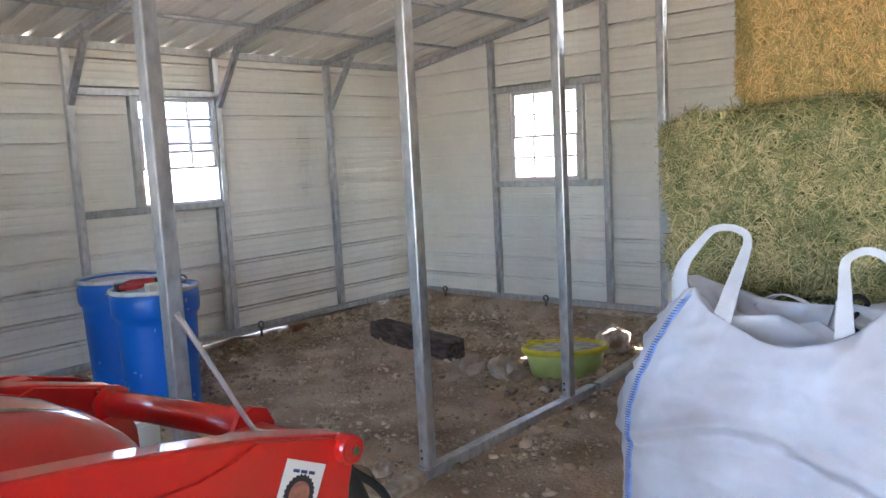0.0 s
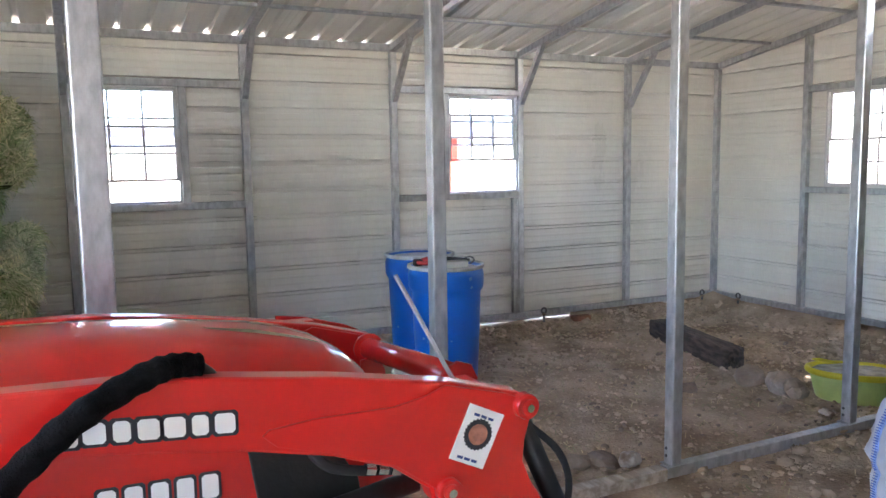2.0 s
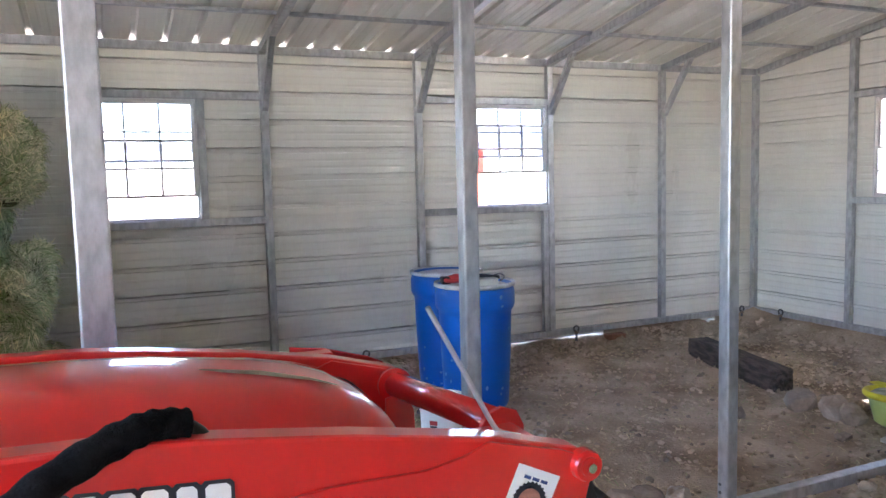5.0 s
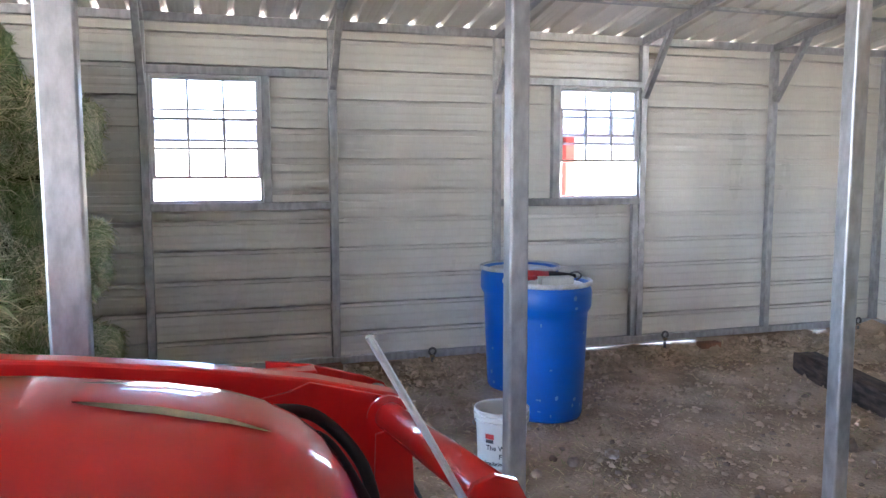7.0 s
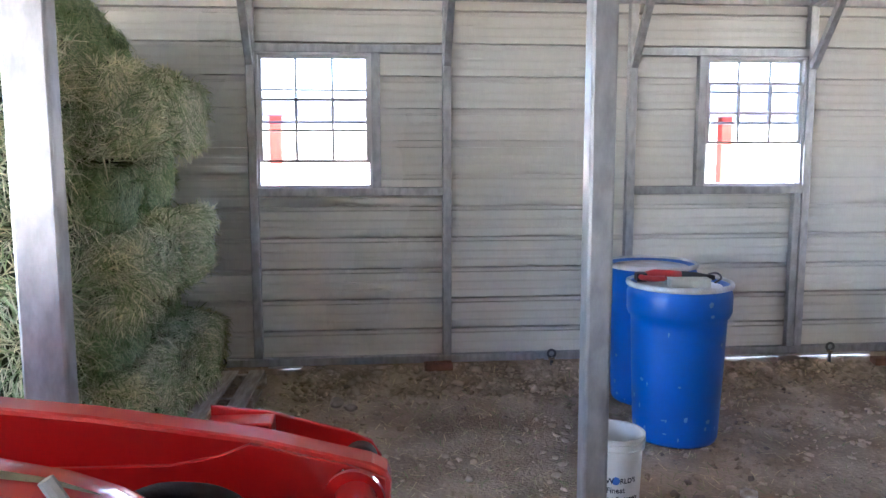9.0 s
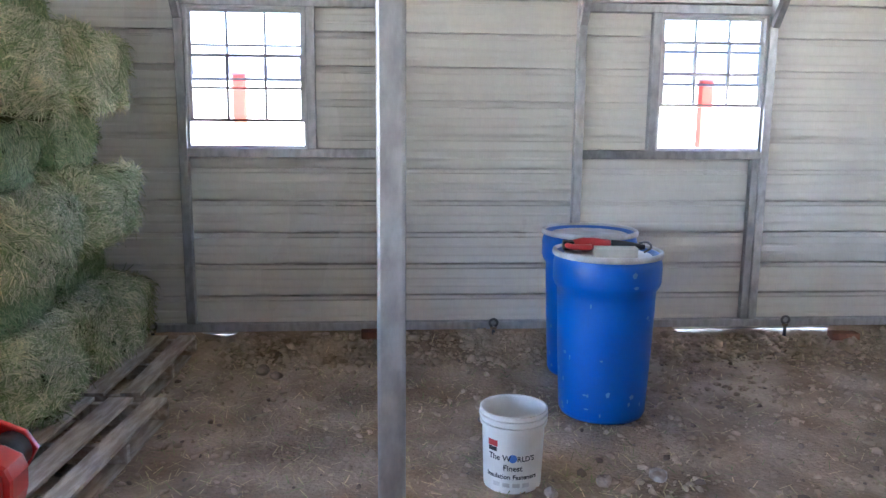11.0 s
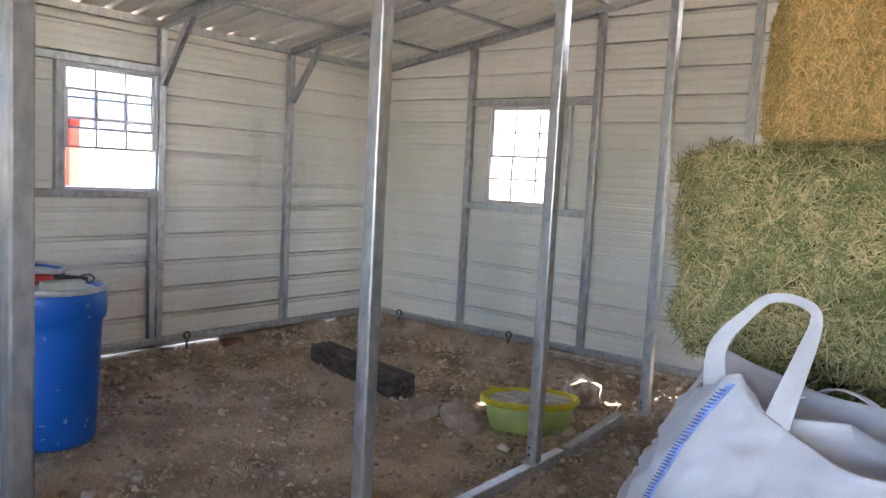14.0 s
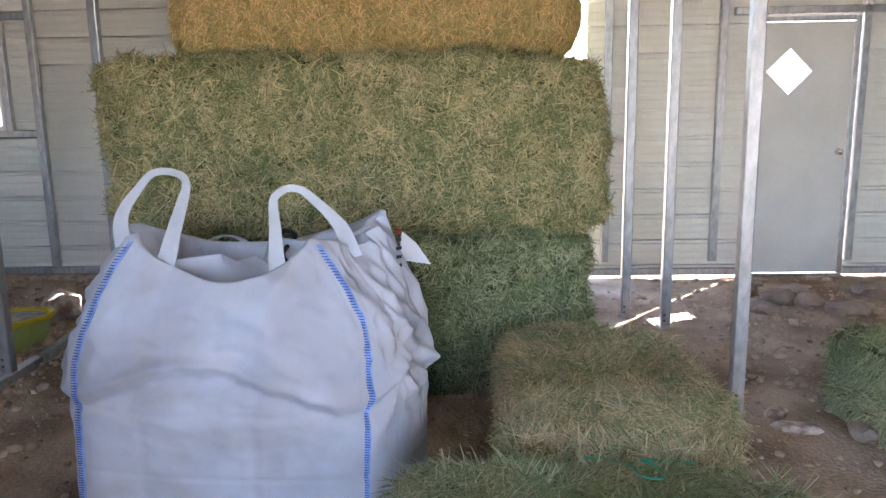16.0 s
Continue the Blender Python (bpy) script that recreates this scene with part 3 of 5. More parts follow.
# ---- roof ----
roof = tagged(new("ceiling"), "ribbed off-white steel roof sheets seen from below", "roof", kind="structure")
UP = 0.075
for s in (1, -1):
    y_eave = AY + 0.07 if s > 0 else CY - 0.07
    bm = bmesh.new()
    for a, b in ((DX - 0.2, 0.0), (0.0, 3.6), (3.6, BX + 0.15)):
        ribbed(bm, y_eave, RIDGE_Y, a, b, lambda l, q, d: (q, l, rafter_low(l) + UP + d), roof=True)
    bmesh.ops.recalc_face_normals(bm, faces=bm.faces[:])
    me = mesh_of(bm, "ceiling_slope", ROOFSHEET)
    sl = new("roof_slope", me)
    sl.parent = roof
PURLIN_Y = [5.50, 4.56, 3.61, 2.68, 1.70, 0.73, 0.34, -0.63, -1.6, -2.57, -3.53, -4.5]
for x in POST_X:
    for s in (1, -1):
        y0 = AY - 0.01 if s > 0 else CY + 0.01
        stud(roof, (x, y0, rafter_low(y0) + 0.031), (x, RIDGE_Y, rafter_low(RIDGE_Y) + 0.031), "rafter")
for y in PURLIN_Y:
    part("purlin", beam(bmesh.new(), (DX - 0.1, y, rafter_low(y) + T - 0.001), (BX, y, rafter_low(y) + T - 0.001), 0.055, 0.026, r=0.004), GALV, roof)
bm = bmesh.new()
box(bm, DX - 0.2, BX + 0.15, RIDGE_Y - 0.12, RIDGE_Y + 0.12, rafter_low(RIDGE_Y) + UP + 0.02, rafter_low(RIDGE_Y) + UP + 0.03)
part("ridge_cap", bm, ROOFSHEET, roof)

# ---- the two rows of inner posts and their sills ----
def steel_post(x, y, z0, z1, group, label="galvanised square steel post set on the dirt floor", wide=0.065):
    ob = thing("steel_post", label, "post", group)
    ob.matrix_world = pose(x, y, 0)
    part("tube", beam(bmesh.new(), (0, 0, z0), (0, 0, z1), 0.065, wide, r=0.008), GALV, ob)
    bm = bmesh.new()
    box(bm, -0.045, 0.045, -0.045, 0.045, z0 - 0.004, z0 + 0.003)
    part("foot_plate", bm, GALV, ob)
    for zz in (z0 + 0.045, z0 + 0.085):
        b2 = lathe(bmesh.new(), [(0.008, 0), (0.008, 0.004), (0.004, 0.007)], 8)
        bmesh.ops.transform(b2, matrix=pose(-0.0325, 0.012, zz, 0, -90, 0), verts=b2.verts[:])
        part("screw", b2, STEELDARK, ob)
    return ob


ROW_A, ROW_B = 2.535, -1.455
for x in (-2.07, -0.72, 1.998, 3.335, 4.70, 6.03):
    steel_post(x, ROW_A if x < 6 else 2.47, 0.064 if x > 3 else 0.0, rafter_low(ROW_A) + 0.005, "inner posts north row")
steel_post(0.67, ROW_A, 0.0, rafter_low(ROW_A) + 0.005, "inner posts north row", "wide doubled galvanised steel post beside the tractor", 0.105).rotation_euler = (0, 0, radians(90))
for x, y in ((-2.07, ROW_B), (-0.72, ROW_B), (4.30, ROW_B), (5.75, ROW_B), (5.97, -1.225)):
    steel_post(x, y, 0.0, rafter_low(y) + 0.005, "inner posts south row")


def ground_rail(p0, p1, label, w=0.062, mat_=None):
    ob = thing("floor_rail", label, "rail")
    part("tube", beam(bmesh.new(), p0, p1, w, r=0.006), mat_ or GALV, ob)
    return ob


ground_rail((3.28, ROW_A, 0.030), (5.0, ROW_A, 0.030), "galvanised floor rail between two steel posts")
ground_rail((5.04, ROW_A - 0.01, 0.034), (5.85, ROW_A + 0.03, 0.060), "loose bright galvanised tube lying on the dirt", 0.058)
ground_rail((1.2, ROW_A + 0.01, 0.018), (3.27, ROW_A, 0.022), "weathered timber board half sunk in the dirt", 0.075, WOODGREY)


# ---- hay ----
def bale_body(lx, ly, lz, seed, cell=0.06, rough=0.022):
    """A pressed bale: a rounded block with sagging, uneven faces. Returns the bmesh."""
    bm = bmesh.new()
    h = Vector((lx / 2, ly / 2, lz / 2))
    off = Vector((seed * 3.7, seed * 1.9, seed * 5.3))
    cache = {}

    def vert(p):
        key = (round(p[0], 4), round(p[1], 4), round(p[2], 4))
        if key in cache:
            return cache[key]
        a = [abs(v) for v in p]
        m = max(a)
        k = (a[0] ** 9 + a[1] ** 9 + a[2] ** 9) ** (1 / 9)
        q = Vector((p[0] * h.x, p[1] * h.y, p[2] * h.z)) * (m / k)
        n = Vector((p[0] ** 7, p[1] ** 7, p[2] ** 7))
        n = n.normalized() if n.length > 1e-6 else Vector((0, 0, 1))
        q += n * (rough * noise.noise(q * 4.2 + off) + rough * 0.8 * noise.noise(q * 11 + off) + rough * 1.2 * noise.noise(q * 1.6 + off))
        cache[key] = bm.verts.new(q)
        return cache[key]

    for ax in range(3):
        u, v = (ax + 1) % 3, (ax + 2) % 3
        nu, nv = max(3, int(2 * h[u] / cell)), max(3, int(2 * h[v] / cell))
        for s in (-1, 1):
            grid = []
            for i in range(nu + 1):
                row = []
                for j in range(nv + 1):
                    p = [0, 0, 0]
                    p[ax], p[u], p[v] = s, -1 + 2 * i / nu, -1 + 2 * j / nv
                    row.append(vert(p))
                grid.append(row)
            for i in range(nu):
                for j in range(nv):
                    f = (grid[i][j], grid[i + 1][j], grid[i + 1][j + 1], grid[i][j + 1])
                    bm.faces.new(f if s > 0 else f[::-1])
    return bm


def straws(me, n, rng, length=(0.05, 0.14), width=(0.0016, 0.0036), lift=0.35, align=None, droop=0.003, faces=None, stray=0.04, flow=0.5):
    """Loose stalks over a mesh's faces, each a thin bent strip."""
    me.calc_loop_triangles()
    tri = np.array([t.vertices[:] for t in me.loop_triangles])
    co = np.empty(len(me.vertices) * 3)
    me.vertices.foreach_get("co", co)
    co = co.reshape(-1, 3)
    a, b, c = co[tri[:, 0]], co[tri[:, 1]], co[tri[:, 2]]
    nr = np.cross(b - a, c - a)
    area = np.linalg.norm(nr, axis=1) + 1e-12
    nr /= area[:, None]
    w = area.copy()
    if faces is not None:
        w *= faces(nr)
    pick = rng.choice(len(tri), n, p=w / w.sum())
    r1, r2 = np.sqrt(rng.random(n)), rng.random(n)
    p = a[pick] * (1 - r1)[:, None] + b[pick] * (r1 * (1 - r2))[:, None] + c[pick] * (r1 * r2)[:, None]
    nn = nr[pick]
    d = rng.normal(size=(n, 3))
    if align is not None:
        d = d * 0.75 + np.array(align)[None, :] * rng.normal(size=(n, 1)) * 1.1
    # neighbouring stalks lie in tufts that share a direction
    tuft = np.zeros((n, 3))
    for fr in (4.0, 9.0, 17.0):
        way = rng.normal(size=(3, 3)) * fr
        tuft += np.sin(p @ way + rng.random(3)[None, :] * 6.28)
    d = d * (1 - 0.6 * flow) + tuft * flow * 1.5
    d -= nn * (d * nn).sum(1)[:, None]
    d /= np.linalg.norm(d, axis=1)[:, None] + 1e-9
    up = np.abs(rng.normal(size=n)) * lift
    far = rng.random(n) < stray
    up[far] += rng.random(far.sum()) * 1.2
    d = d + nn * up[:, None]
    d /= np.linalg.norm(d, axis=1)[:, None]
    ln = length[0] + (length[1] - length[0]) * rng.random(n) ** 1.6
    wd = width[0] + (width[1] - width[0]) * rng.random(n)
    side = np.cross(d, nn)
    side = side / (np.linalg.norm(side, axis=1)[:, None] + 1e-9) * wd[:, None]
    p = p + nn * (0.002 + 0.008 * rng.random(n))[:, None]
    mid = p + d * (ln * 0.5)[:, None]
    end = p + d * ln[:, None] + np.array([0, 0, -1.0])[None, :] * (droop * rng.random(n) * ln / 0.1)[:, None] - nn * (up * ln * 0.3)[:, None]
    v = np.stack([p - side, p + side, mid + side, mid - side, end + side * 0.5, end - side * 0.5], 1).reshape(-1, 3)
    k = np.arange(n)[:, None] * 6
    f = np.concatenate([k + np.array([[0, 1, 2, 3]]), k + np.array([[3, 2, 4, 5]])], 0)
    out = bpy.data.meshes.new("loose_straw")
    out.vertices.add(len(v))
    out.vertices.foreach_set("co", v.ravel())
    out.loops.add(f.size)
    out.loops.foreach_set("vertex_index", f.ravel().astype(np.int32))
    out.polygons.add(len(f))
    out.polygons.foreach_set("loop_start", np.arange(0, f.size, 4, dtype=np.int32))
    out.update(calc_edges=True)
    return out


def hay_bale(label, lx, ly, lz, m, n, seed, core=None, straw=None, group="", align=None, faces=None, cell=0.06, rough=0.022, **kw):
    ob = thing("hay_bale", label, "hay bale", group, m=m)
    bm = bale_body(lx, ly, lz, seed, cell, rough)
    bmesh.ops.translate(bm, verts=bm.verts[:], vec=(0, 0, lz / 2))
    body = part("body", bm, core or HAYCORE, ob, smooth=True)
    st = straws(body.data, n, np.random.default_rng(seed), align=align, faces=faces, **kw)
    st.materials.append(straw or STRAW)
    so = new("loose_straw", st)
    so.parent = ob
    tagged(so, "loose hay stalks sticking out", kind="stuff")
    return ob


front = lambda nr: 0.12 + 2.2 * (nr[:, 0] < -0.4) + 0.9 * (np.abs(nr[:, 1]) > 0.5) + 0.6 * (nr[:, 2] > 0.5)
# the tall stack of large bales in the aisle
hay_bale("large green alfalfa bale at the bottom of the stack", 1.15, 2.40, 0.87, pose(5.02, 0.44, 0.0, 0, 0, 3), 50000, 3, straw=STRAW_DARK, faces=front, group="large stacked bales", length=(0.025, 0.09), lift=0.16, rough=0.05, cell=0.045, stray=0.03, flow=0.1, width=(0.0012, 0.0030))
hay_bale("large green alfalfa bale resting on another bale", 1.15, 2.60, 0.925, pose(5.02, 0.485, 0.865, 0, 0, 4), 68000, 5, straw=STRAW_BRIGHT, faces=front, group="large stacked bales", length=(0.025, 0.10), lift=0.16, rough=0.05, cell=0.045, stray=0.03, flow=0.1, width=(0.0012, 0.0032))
hay_bale("large sun-bleached tan bale on top of the stack", 1.05, 2.46, 0.88, pose(5.78, 0.45, 1.785, 0, 0, 1), 45000, 7, core=HAYCORE_TAN, straw=STRAW_TAN, faces=front, group="large stacked bales", length=(0.02, 0.08), rough=0.036, cell=0.045, lift=0.15, stray=0.02, align=(0, 0, 1), flow=0.1, width=(0.0012, 0.0030))
# unseen bales added behind the stack, cutting the sunbeam from the wide opening
for k, z in enumerate((0.0, 0.885, 1.77)):
    hay_bale("unseen large green bale added behind the stack to block sun", 1.35 - 0.65 * (k == 2), 2.80 - 0.08 * (k == 2), 0.88, pose(6.48 + 0.18 * (k == 2), 0.50 + 0.09 * (k == 2), z), 2500, 20 + k, group="large stacked bales", cell=0.12)

# low bales on the aisle floor
hay_bale("flattened green and tan hay bale on the dirt floor", 1.30, 0.86, 0.43, pose(3.68, -0.69, -0.005, 0, 0, -3), 42000, 31, straw=STRAW_TOP, rough=0.04, cell=0.045, width=(0.0012, 0.0028), lift=0.2, stray=0.03, droop=0.0, flow=0.25, faces=lambda nr: 0.2 + 1.4 * (nr[:, 2] > 0.4) + 0.8 * (nr[:, 0] < -0.3) + 0.7 * (np.abs(nr[:, 1]) > 0.4), group="low bales", length=(0.035, 0.12))
hay_bale("small green hay bale tied with green twine", 0.52, 1.30, 0.42, pose(2.62, -0.52, -0.005, 0, 0, -4), 42000, 33, straw=STRAW, rough=0.035, cell=0.045, width=(0.0011, 0.0024), lift=0.2, stray=0.02, droop=0.0, flow=0.25, group="low bales", length=(0.035, 0.12))
hay_bale("small green hay bale on the dirt", 0.95, 0.5, 0.42, pose(3.92, -2.22, -0.005, 0, 0, 12), 26000, 35, group="low bales", length=(0.03, 0.11), width=(0.0012, 0.0028), lift=0.2)

# the stack of small bales on pallets by the long wall
rows = [(0.10, 0.50, 0.39, 0.0), (0.50, 0.82, 0.14, 0.02), (0.82, 1.20, 0.40, -0.02), (1.20, 1.60, 0.12, 0.03), (1.60, 2.02, 0.36, 0.0), (2.02, 2.38, -0.06, 0.02)]
s = 50
for k, (z0, z1, xr, sh) in enumerate(rows):
    for j, (ya, yb) in enumerate(((4.28, 5.10), (5.14, 6.06))):
        dx_ = (0.05 if j == 0 and k % 2 else -0.03) + sh
        flat = k % 2 == 0
        hay_bale("small green hay bale lying flat in the pallet stack" if flat else "small green hay bale set on edge in the pallet stack", 1.12, yb - ya - (0.03 if flat else 0.15), z1 - z0 + (0.02 if flat else -0.03),
                 pose(xr + dx_ - 0.56, (ya + yb) / 2, z0 - (0.05 if flat and j == 0 and k else 0.0), 0, 0, (-1) ** (k + j) * 3.0), 19000, s, core=HAYCORE_SHADED, straw=STRAW_LIGHT if flat else STRAW_SIDE, group="small stacked bales",
                 length=(0.04, 0.13) if flat else (0.03, 0.10), lift=0.20 if flat else 0.08, rough=0.042, flow=0.4 if flat else 0.3, cell=0.05, stray=0.05 if flat else 0.02, droop=0.03 if flat else 0.01, width=(0.0015, 0.0036),
                 align=None if flat else (0, 0.2, 1.6), faces=lambda nr: 0.1 + 1.6 * (nr[:, 0] > 0.4) + 1.5 * (nr[:, 1] < -0.4) + 1.1 * (nr[:, 2] > 0.4))
        s += 1
for k, (z0, z1) in enumerate(((0.10, 0.52), (0.52, 0.92), (0.92, 1.30), (1.30, 1.72), (1.72, 2.1))):
    hay_bale("small green hay bale in a stack on pallets", 1.12, 0.5, z1 - z0 + 0.01, pose(-0.42 - 0.03 * (k % 2), 4.0 + 0.02 * k, z0, 0, 0, 3 - 2 * k), 8000, s, core=HAYCORE_SHADED, straw=STRAW_LIGHT, group="small stacked bales",
             length=(0.06, 0.22), lift=0.45, rough=0.034, stray=0.05, droop=0.02)
    s += 1


# ---- pallets ----
def pallet(m, seed):
    ob = thing("pallet", "weathered grey wooden pallet under the hay bales", "pallet", "pallets", m=m)
    rng = random.Random(seed)
    for k in range(6):
        x = -0.48 + k * (0.96 / 5)
        half = 0.062 + rng.uniform(-0.008, 0.006)
        bm = box(bmesh.new(), x - half, x + half, -0.56, 0.56, 0.112 + rng.uniform(0, 0.002), 0.131 + rng.uniform(0, 0.003), pose(0, 0, 0, 0, 0, rng.uniform(-0.8, 0.8)), bevel=0.003)
        part("deck_board", bm, WOODGREY, ob)
    for y in (-0.53, 0.0, 0.53):
        part("stringer", box(bmesh.new(), -0.545, 0.545, y - 0.02, y + 0.02, 0.021, 0.110, bevel=0.003), WOODGREY, ob)
    for x in (-0.48, 0, 0.48):
        part("bottom_board", box(bmesh.new(), x - 0.045, x + 0.045, -0.55, 0.55, 0.0, 0.019, bevel=0.002), WOODGREY, ob)
    return ob


pallet(pose(0.13, 5.47, -0.045, 0, 0, -1.0), 1)
pallet(pose(0.24, 4.32, -0.052, 0, 0, -3.5), 2)
pallet(pose(-0.97, 5.47, -0.045, 0, 0, 1.0), 3)
pallet(pose(-0.93, 4.30, -0.05, 0, 0, 2.0), 4)


# ---- blue drums ----
def drum(x, y, z, label, seed):
    ob = thing("plastic_drum", label, "drum", "blue drums", m=pose(x, y, z, 0, 0, seed * 40))
    prof = [(0.0, 0.004), (0.20, 0.0), (0.228, 0.008), (0.238, 0.03), (0.242, 0.10), (0.256, 0.40), (0.266, 0.68), (0.268, 0.715), (0.284, 0.735), (0.292, 0.76),
            (0.293, 0.85), (0.287, 0.875), (0.279, 0.890), (0.281, 0.905), (0.272, 0.908), (0.268, 0.88)]
    part("body", lathe(bmesh.new(), prof[1:], 64), BLUE, ob, smooth=True)
    part("rim_ring", lathe(bmesh.new(), [(0.286, 0.892), (0.297, 0.896), (0.300, 0.908), (0.297, 0.921), (0.286, 0.925), (0.276, 0.921), (0.274, 0.905), (0.278, 0.895)], 64, cap=False), WHITE_DIRTY, ob, "white lever-lock ring", smooth=True)
    part("lid_band", lathe(bmesh.new(), [(0.277, 0.898), (0.277, 0.9115), (0.262, 0.910), (0.250, 0.901), (0.236, 0.900), (0.236, 0.897)], 64, cap=False), BLUE, ob, smooth=True)
    part("lid", lathe(bmesh.new(), [(0.2355, 0.890), (0.2355, 0.898), (0.12, 0.899), (0.01, 0.900)], 64), WHITE_DIRTY, ob, "dusty white lid", smooth=True)
    rng = random.Random(seed)
    bm = bmesh.new()
    for k in range(60):
        a = rng.uniform(0, 2 * math.pi)
        zz = rng.choice((rng.uniform(0.03, 0.2), rng.uniform(0.2, 0.86)))
        r = float(np.interp(zz, [q[1] for q in prof[1:11]], [q[0] for q in prof[1:11]])) + 0.0012
        w, h = rng.uniform(0.004, 0.016) / r, rng.uniform(0.006, 0.04)
        vs = [bm.verts.new((math.cos(a + da) * r, math.sin(a + da) * r, zz + dz)) for da, dz in ((-w * 0.4, 0), (w * 0.7, h * 0.15), (w, h * 0.7), (w * 0.1, h), (-w, h * 0.6))]
        bm.faces.new(vs)
    part("scuff_mark", bm, SCUFF, ob)["kind"] = "stuff"
    return ob


drum(3.185, 4.885, -0.055, "blue plastic drum with white lid ring and a saw on top", 1)
drum(3.25, 5.52, -0.035, "blue plastic drum with dusty white lid", 2)

# reciprocating saw and a box on the front drum
saw = thing("power_saw", "red and black cordless saw lying on a drum lid", "power tool", m=pose(3.155, 4.90, 0.856, 0, 0, -8))
part("body", rod(bmesh.new(), [(-0.16, 0.05, 0.03), (-0.10, 0.045, 0.035), (-0.02, 0.04, 0.035), (0.05, 0.04, 0.032)], [0.02, 0.032, 0.03, 0.026], 12), TOOLRED, saw, smooth=True)
part("nose", rod(bmesh.new(), [(0.055, 0.04, 0.032), (0.13, 0.03, 0.03), (0.20, 0.015, 0.026), (0.235, 0.01, 0.025)], [0.027, 0.024, 0.018, 0.014], 12), BLACK, saw, smooth=True)
part("grip", rod(bmesh.new(), smooth_path([(-0.15, 0.05, 0.035), (-0.19, 0.0, 0.03), (-0.14, -0.045, 0.025), (-0.06, -0.03, 0.025)], 5), 0.016, 10), TOOLRED, saw, smooth=True)
part("battery", box(bmesh.new(), -0.21, -0.15, -0.01, 0.07, 0.0, 0.05, bevel=0.006), BLACK, saw)
part("shoe", rod(bmesh.new(), smooth_path([(0.21, 0.05, 0.04), (0.25, 0.02, 0.05), (0.26, -0.03, 0.03), (0.22, -0.05, 0.006)], 5), 0.006, 8), STEELDARK, saw)
carton = thing("screw_box", "small pale cardboard box on a drum lid", "box", m=pose(3.20, 4.79, 0.846, 0, 0, -6))
part("carton_body", box(bmesh.new(), -0.11, 0.11, -0.045, 0.045, 0, 0.045, bevel=0.002), PAPER, carton)
part("lid_flap", box(bmesh.new(), -0.112, 0.112, -0.047, 0.047, 0.0465, 0.049), PAPER, carton)


# ---- white bucket with printed label ----
def words(text, size, radius, z, centre, parent, material, spacing=1.0):
    """Letters of the built-in font wrapped round a cylinder of that radius, centred on an angle in degrees."""
    cu = bpy.data.curves.new("words", "FONT")
    cu.body, cu.size, cu.align_x, cu.extrude, cu.space_character, cu.offset = text, size, "CENTER", 0.0006, spacing, 0.0006
    tmp = new("words", cu)
    dg = bpy.context.evaluated_depsgraph_get()
    me = bpy.data.meshes.new_from_object(tmp.evaluated_get(dg))
    bpy.data.objects.remove(tmp)
    bpy.data.curves.remove(cu)
    for v in me.vertices:
        a = radians(centre) + v.co.x / radius
        r = (radius(z) if callable(radius) else radius) + 0.0006 + v.co.z
        v.co = (math.cos(a) * r, math.sin(a) * r, z + v.co.y)
    me.materials.clear()
    me.materials.append(material)
    ob = new("printed_words", me)
    ob.parent = parent
    return ob


bucket = thing("plastic_bucket", "white plastic bucket with printed fastener label", "bucket", m=pose(2.55, 4.075, -0.075))
prof = [(0.118, 0.0), (0.126, 0.004), (0.130, 0.02), (0.140, 0.30), (0.1405, 0.302), (0.150, 0.304), (0.152, 0.318), (0.1435, 0.320), (0.1435, 0.334), (0.153, 0.336), (0.154, 0.348), (0.1445, 0.350), (0.1445, 0.358),
        (0.151, 0.360), (0.152, 0.372), (0.144, 0.374), (0.138, 0.368), (0.128, 0.03), (0.10, 0.022)]
part("body", lathe(bmesh.new(), prof, 56), WHITE_PL, bucket, smooth=False)
part("bail_wire", rod(bmesh.new(), [(0.158 * math.cos(a), 0.158 * math.sin(a), 0.325 - 0.10 * math.sin(max(0, min(math.pi, (a - 0.1))))) for a in np.linspace(0.1, math.pi + 0.1, 20)], 0.003, 6), STEELDARK, bucket)
FACE = -101
for text, size, z, da in (("The W", 0.037, 0.168, -24), ("RLD'S", 0.033, 0.168, 27), ("Finest", 0.036, 0.124, 2), ("Insulation Fasteners", 0.030, 0.085, 0)):
    words(text, size, 0.1365, z, FACE + da, bucket, INK)
bm = bmesh.new()
ring = [(math.cos(t) * 0.019, math.sin(t) * 0.019) for t in np.linspace(0, 2 * math.pi, 24, endpoint=False)]
vs = [bm.verts.new((math.cos(radians(FACE + 2) + x / 0.1365) * 0.1372, math.sin(radians(FACE + 2) + x / 0.1365) * 0.1372, 0.181 + y)) for x, y in ring]
bm.faces.new(vs)
part("globe_print", bm, GLOBE, bucket)


def wrap_bar(x0, x1, z0, z1, r, parent, material, name):
    bm = bmesh.new()
    n = 6
    lo = [bm.verts.new((math.cos(radians(FACE) + (x0 + (x1 - x0) * k / n) / r) * r, math.sin(radians(FACE) + (x0 + (x1 - x0) * k / n) / r) * r, z0)) for k in range(n + 1)]
    hi = [bm.verts.new((math.cos(radians(FACE) + (x0 + (x1 - x0) * k / n) / r) * r, math.sin(radians(FACE) + (x0 + (x1 - x0) * k / n) / r) * r, z1)) for k in range(n + 1)]
    for k in range(n):
        bm.faces.new((lo[k], lo[k + 1], hi[k + 1], hi[k]))
    return part(name, bm, material, parent)


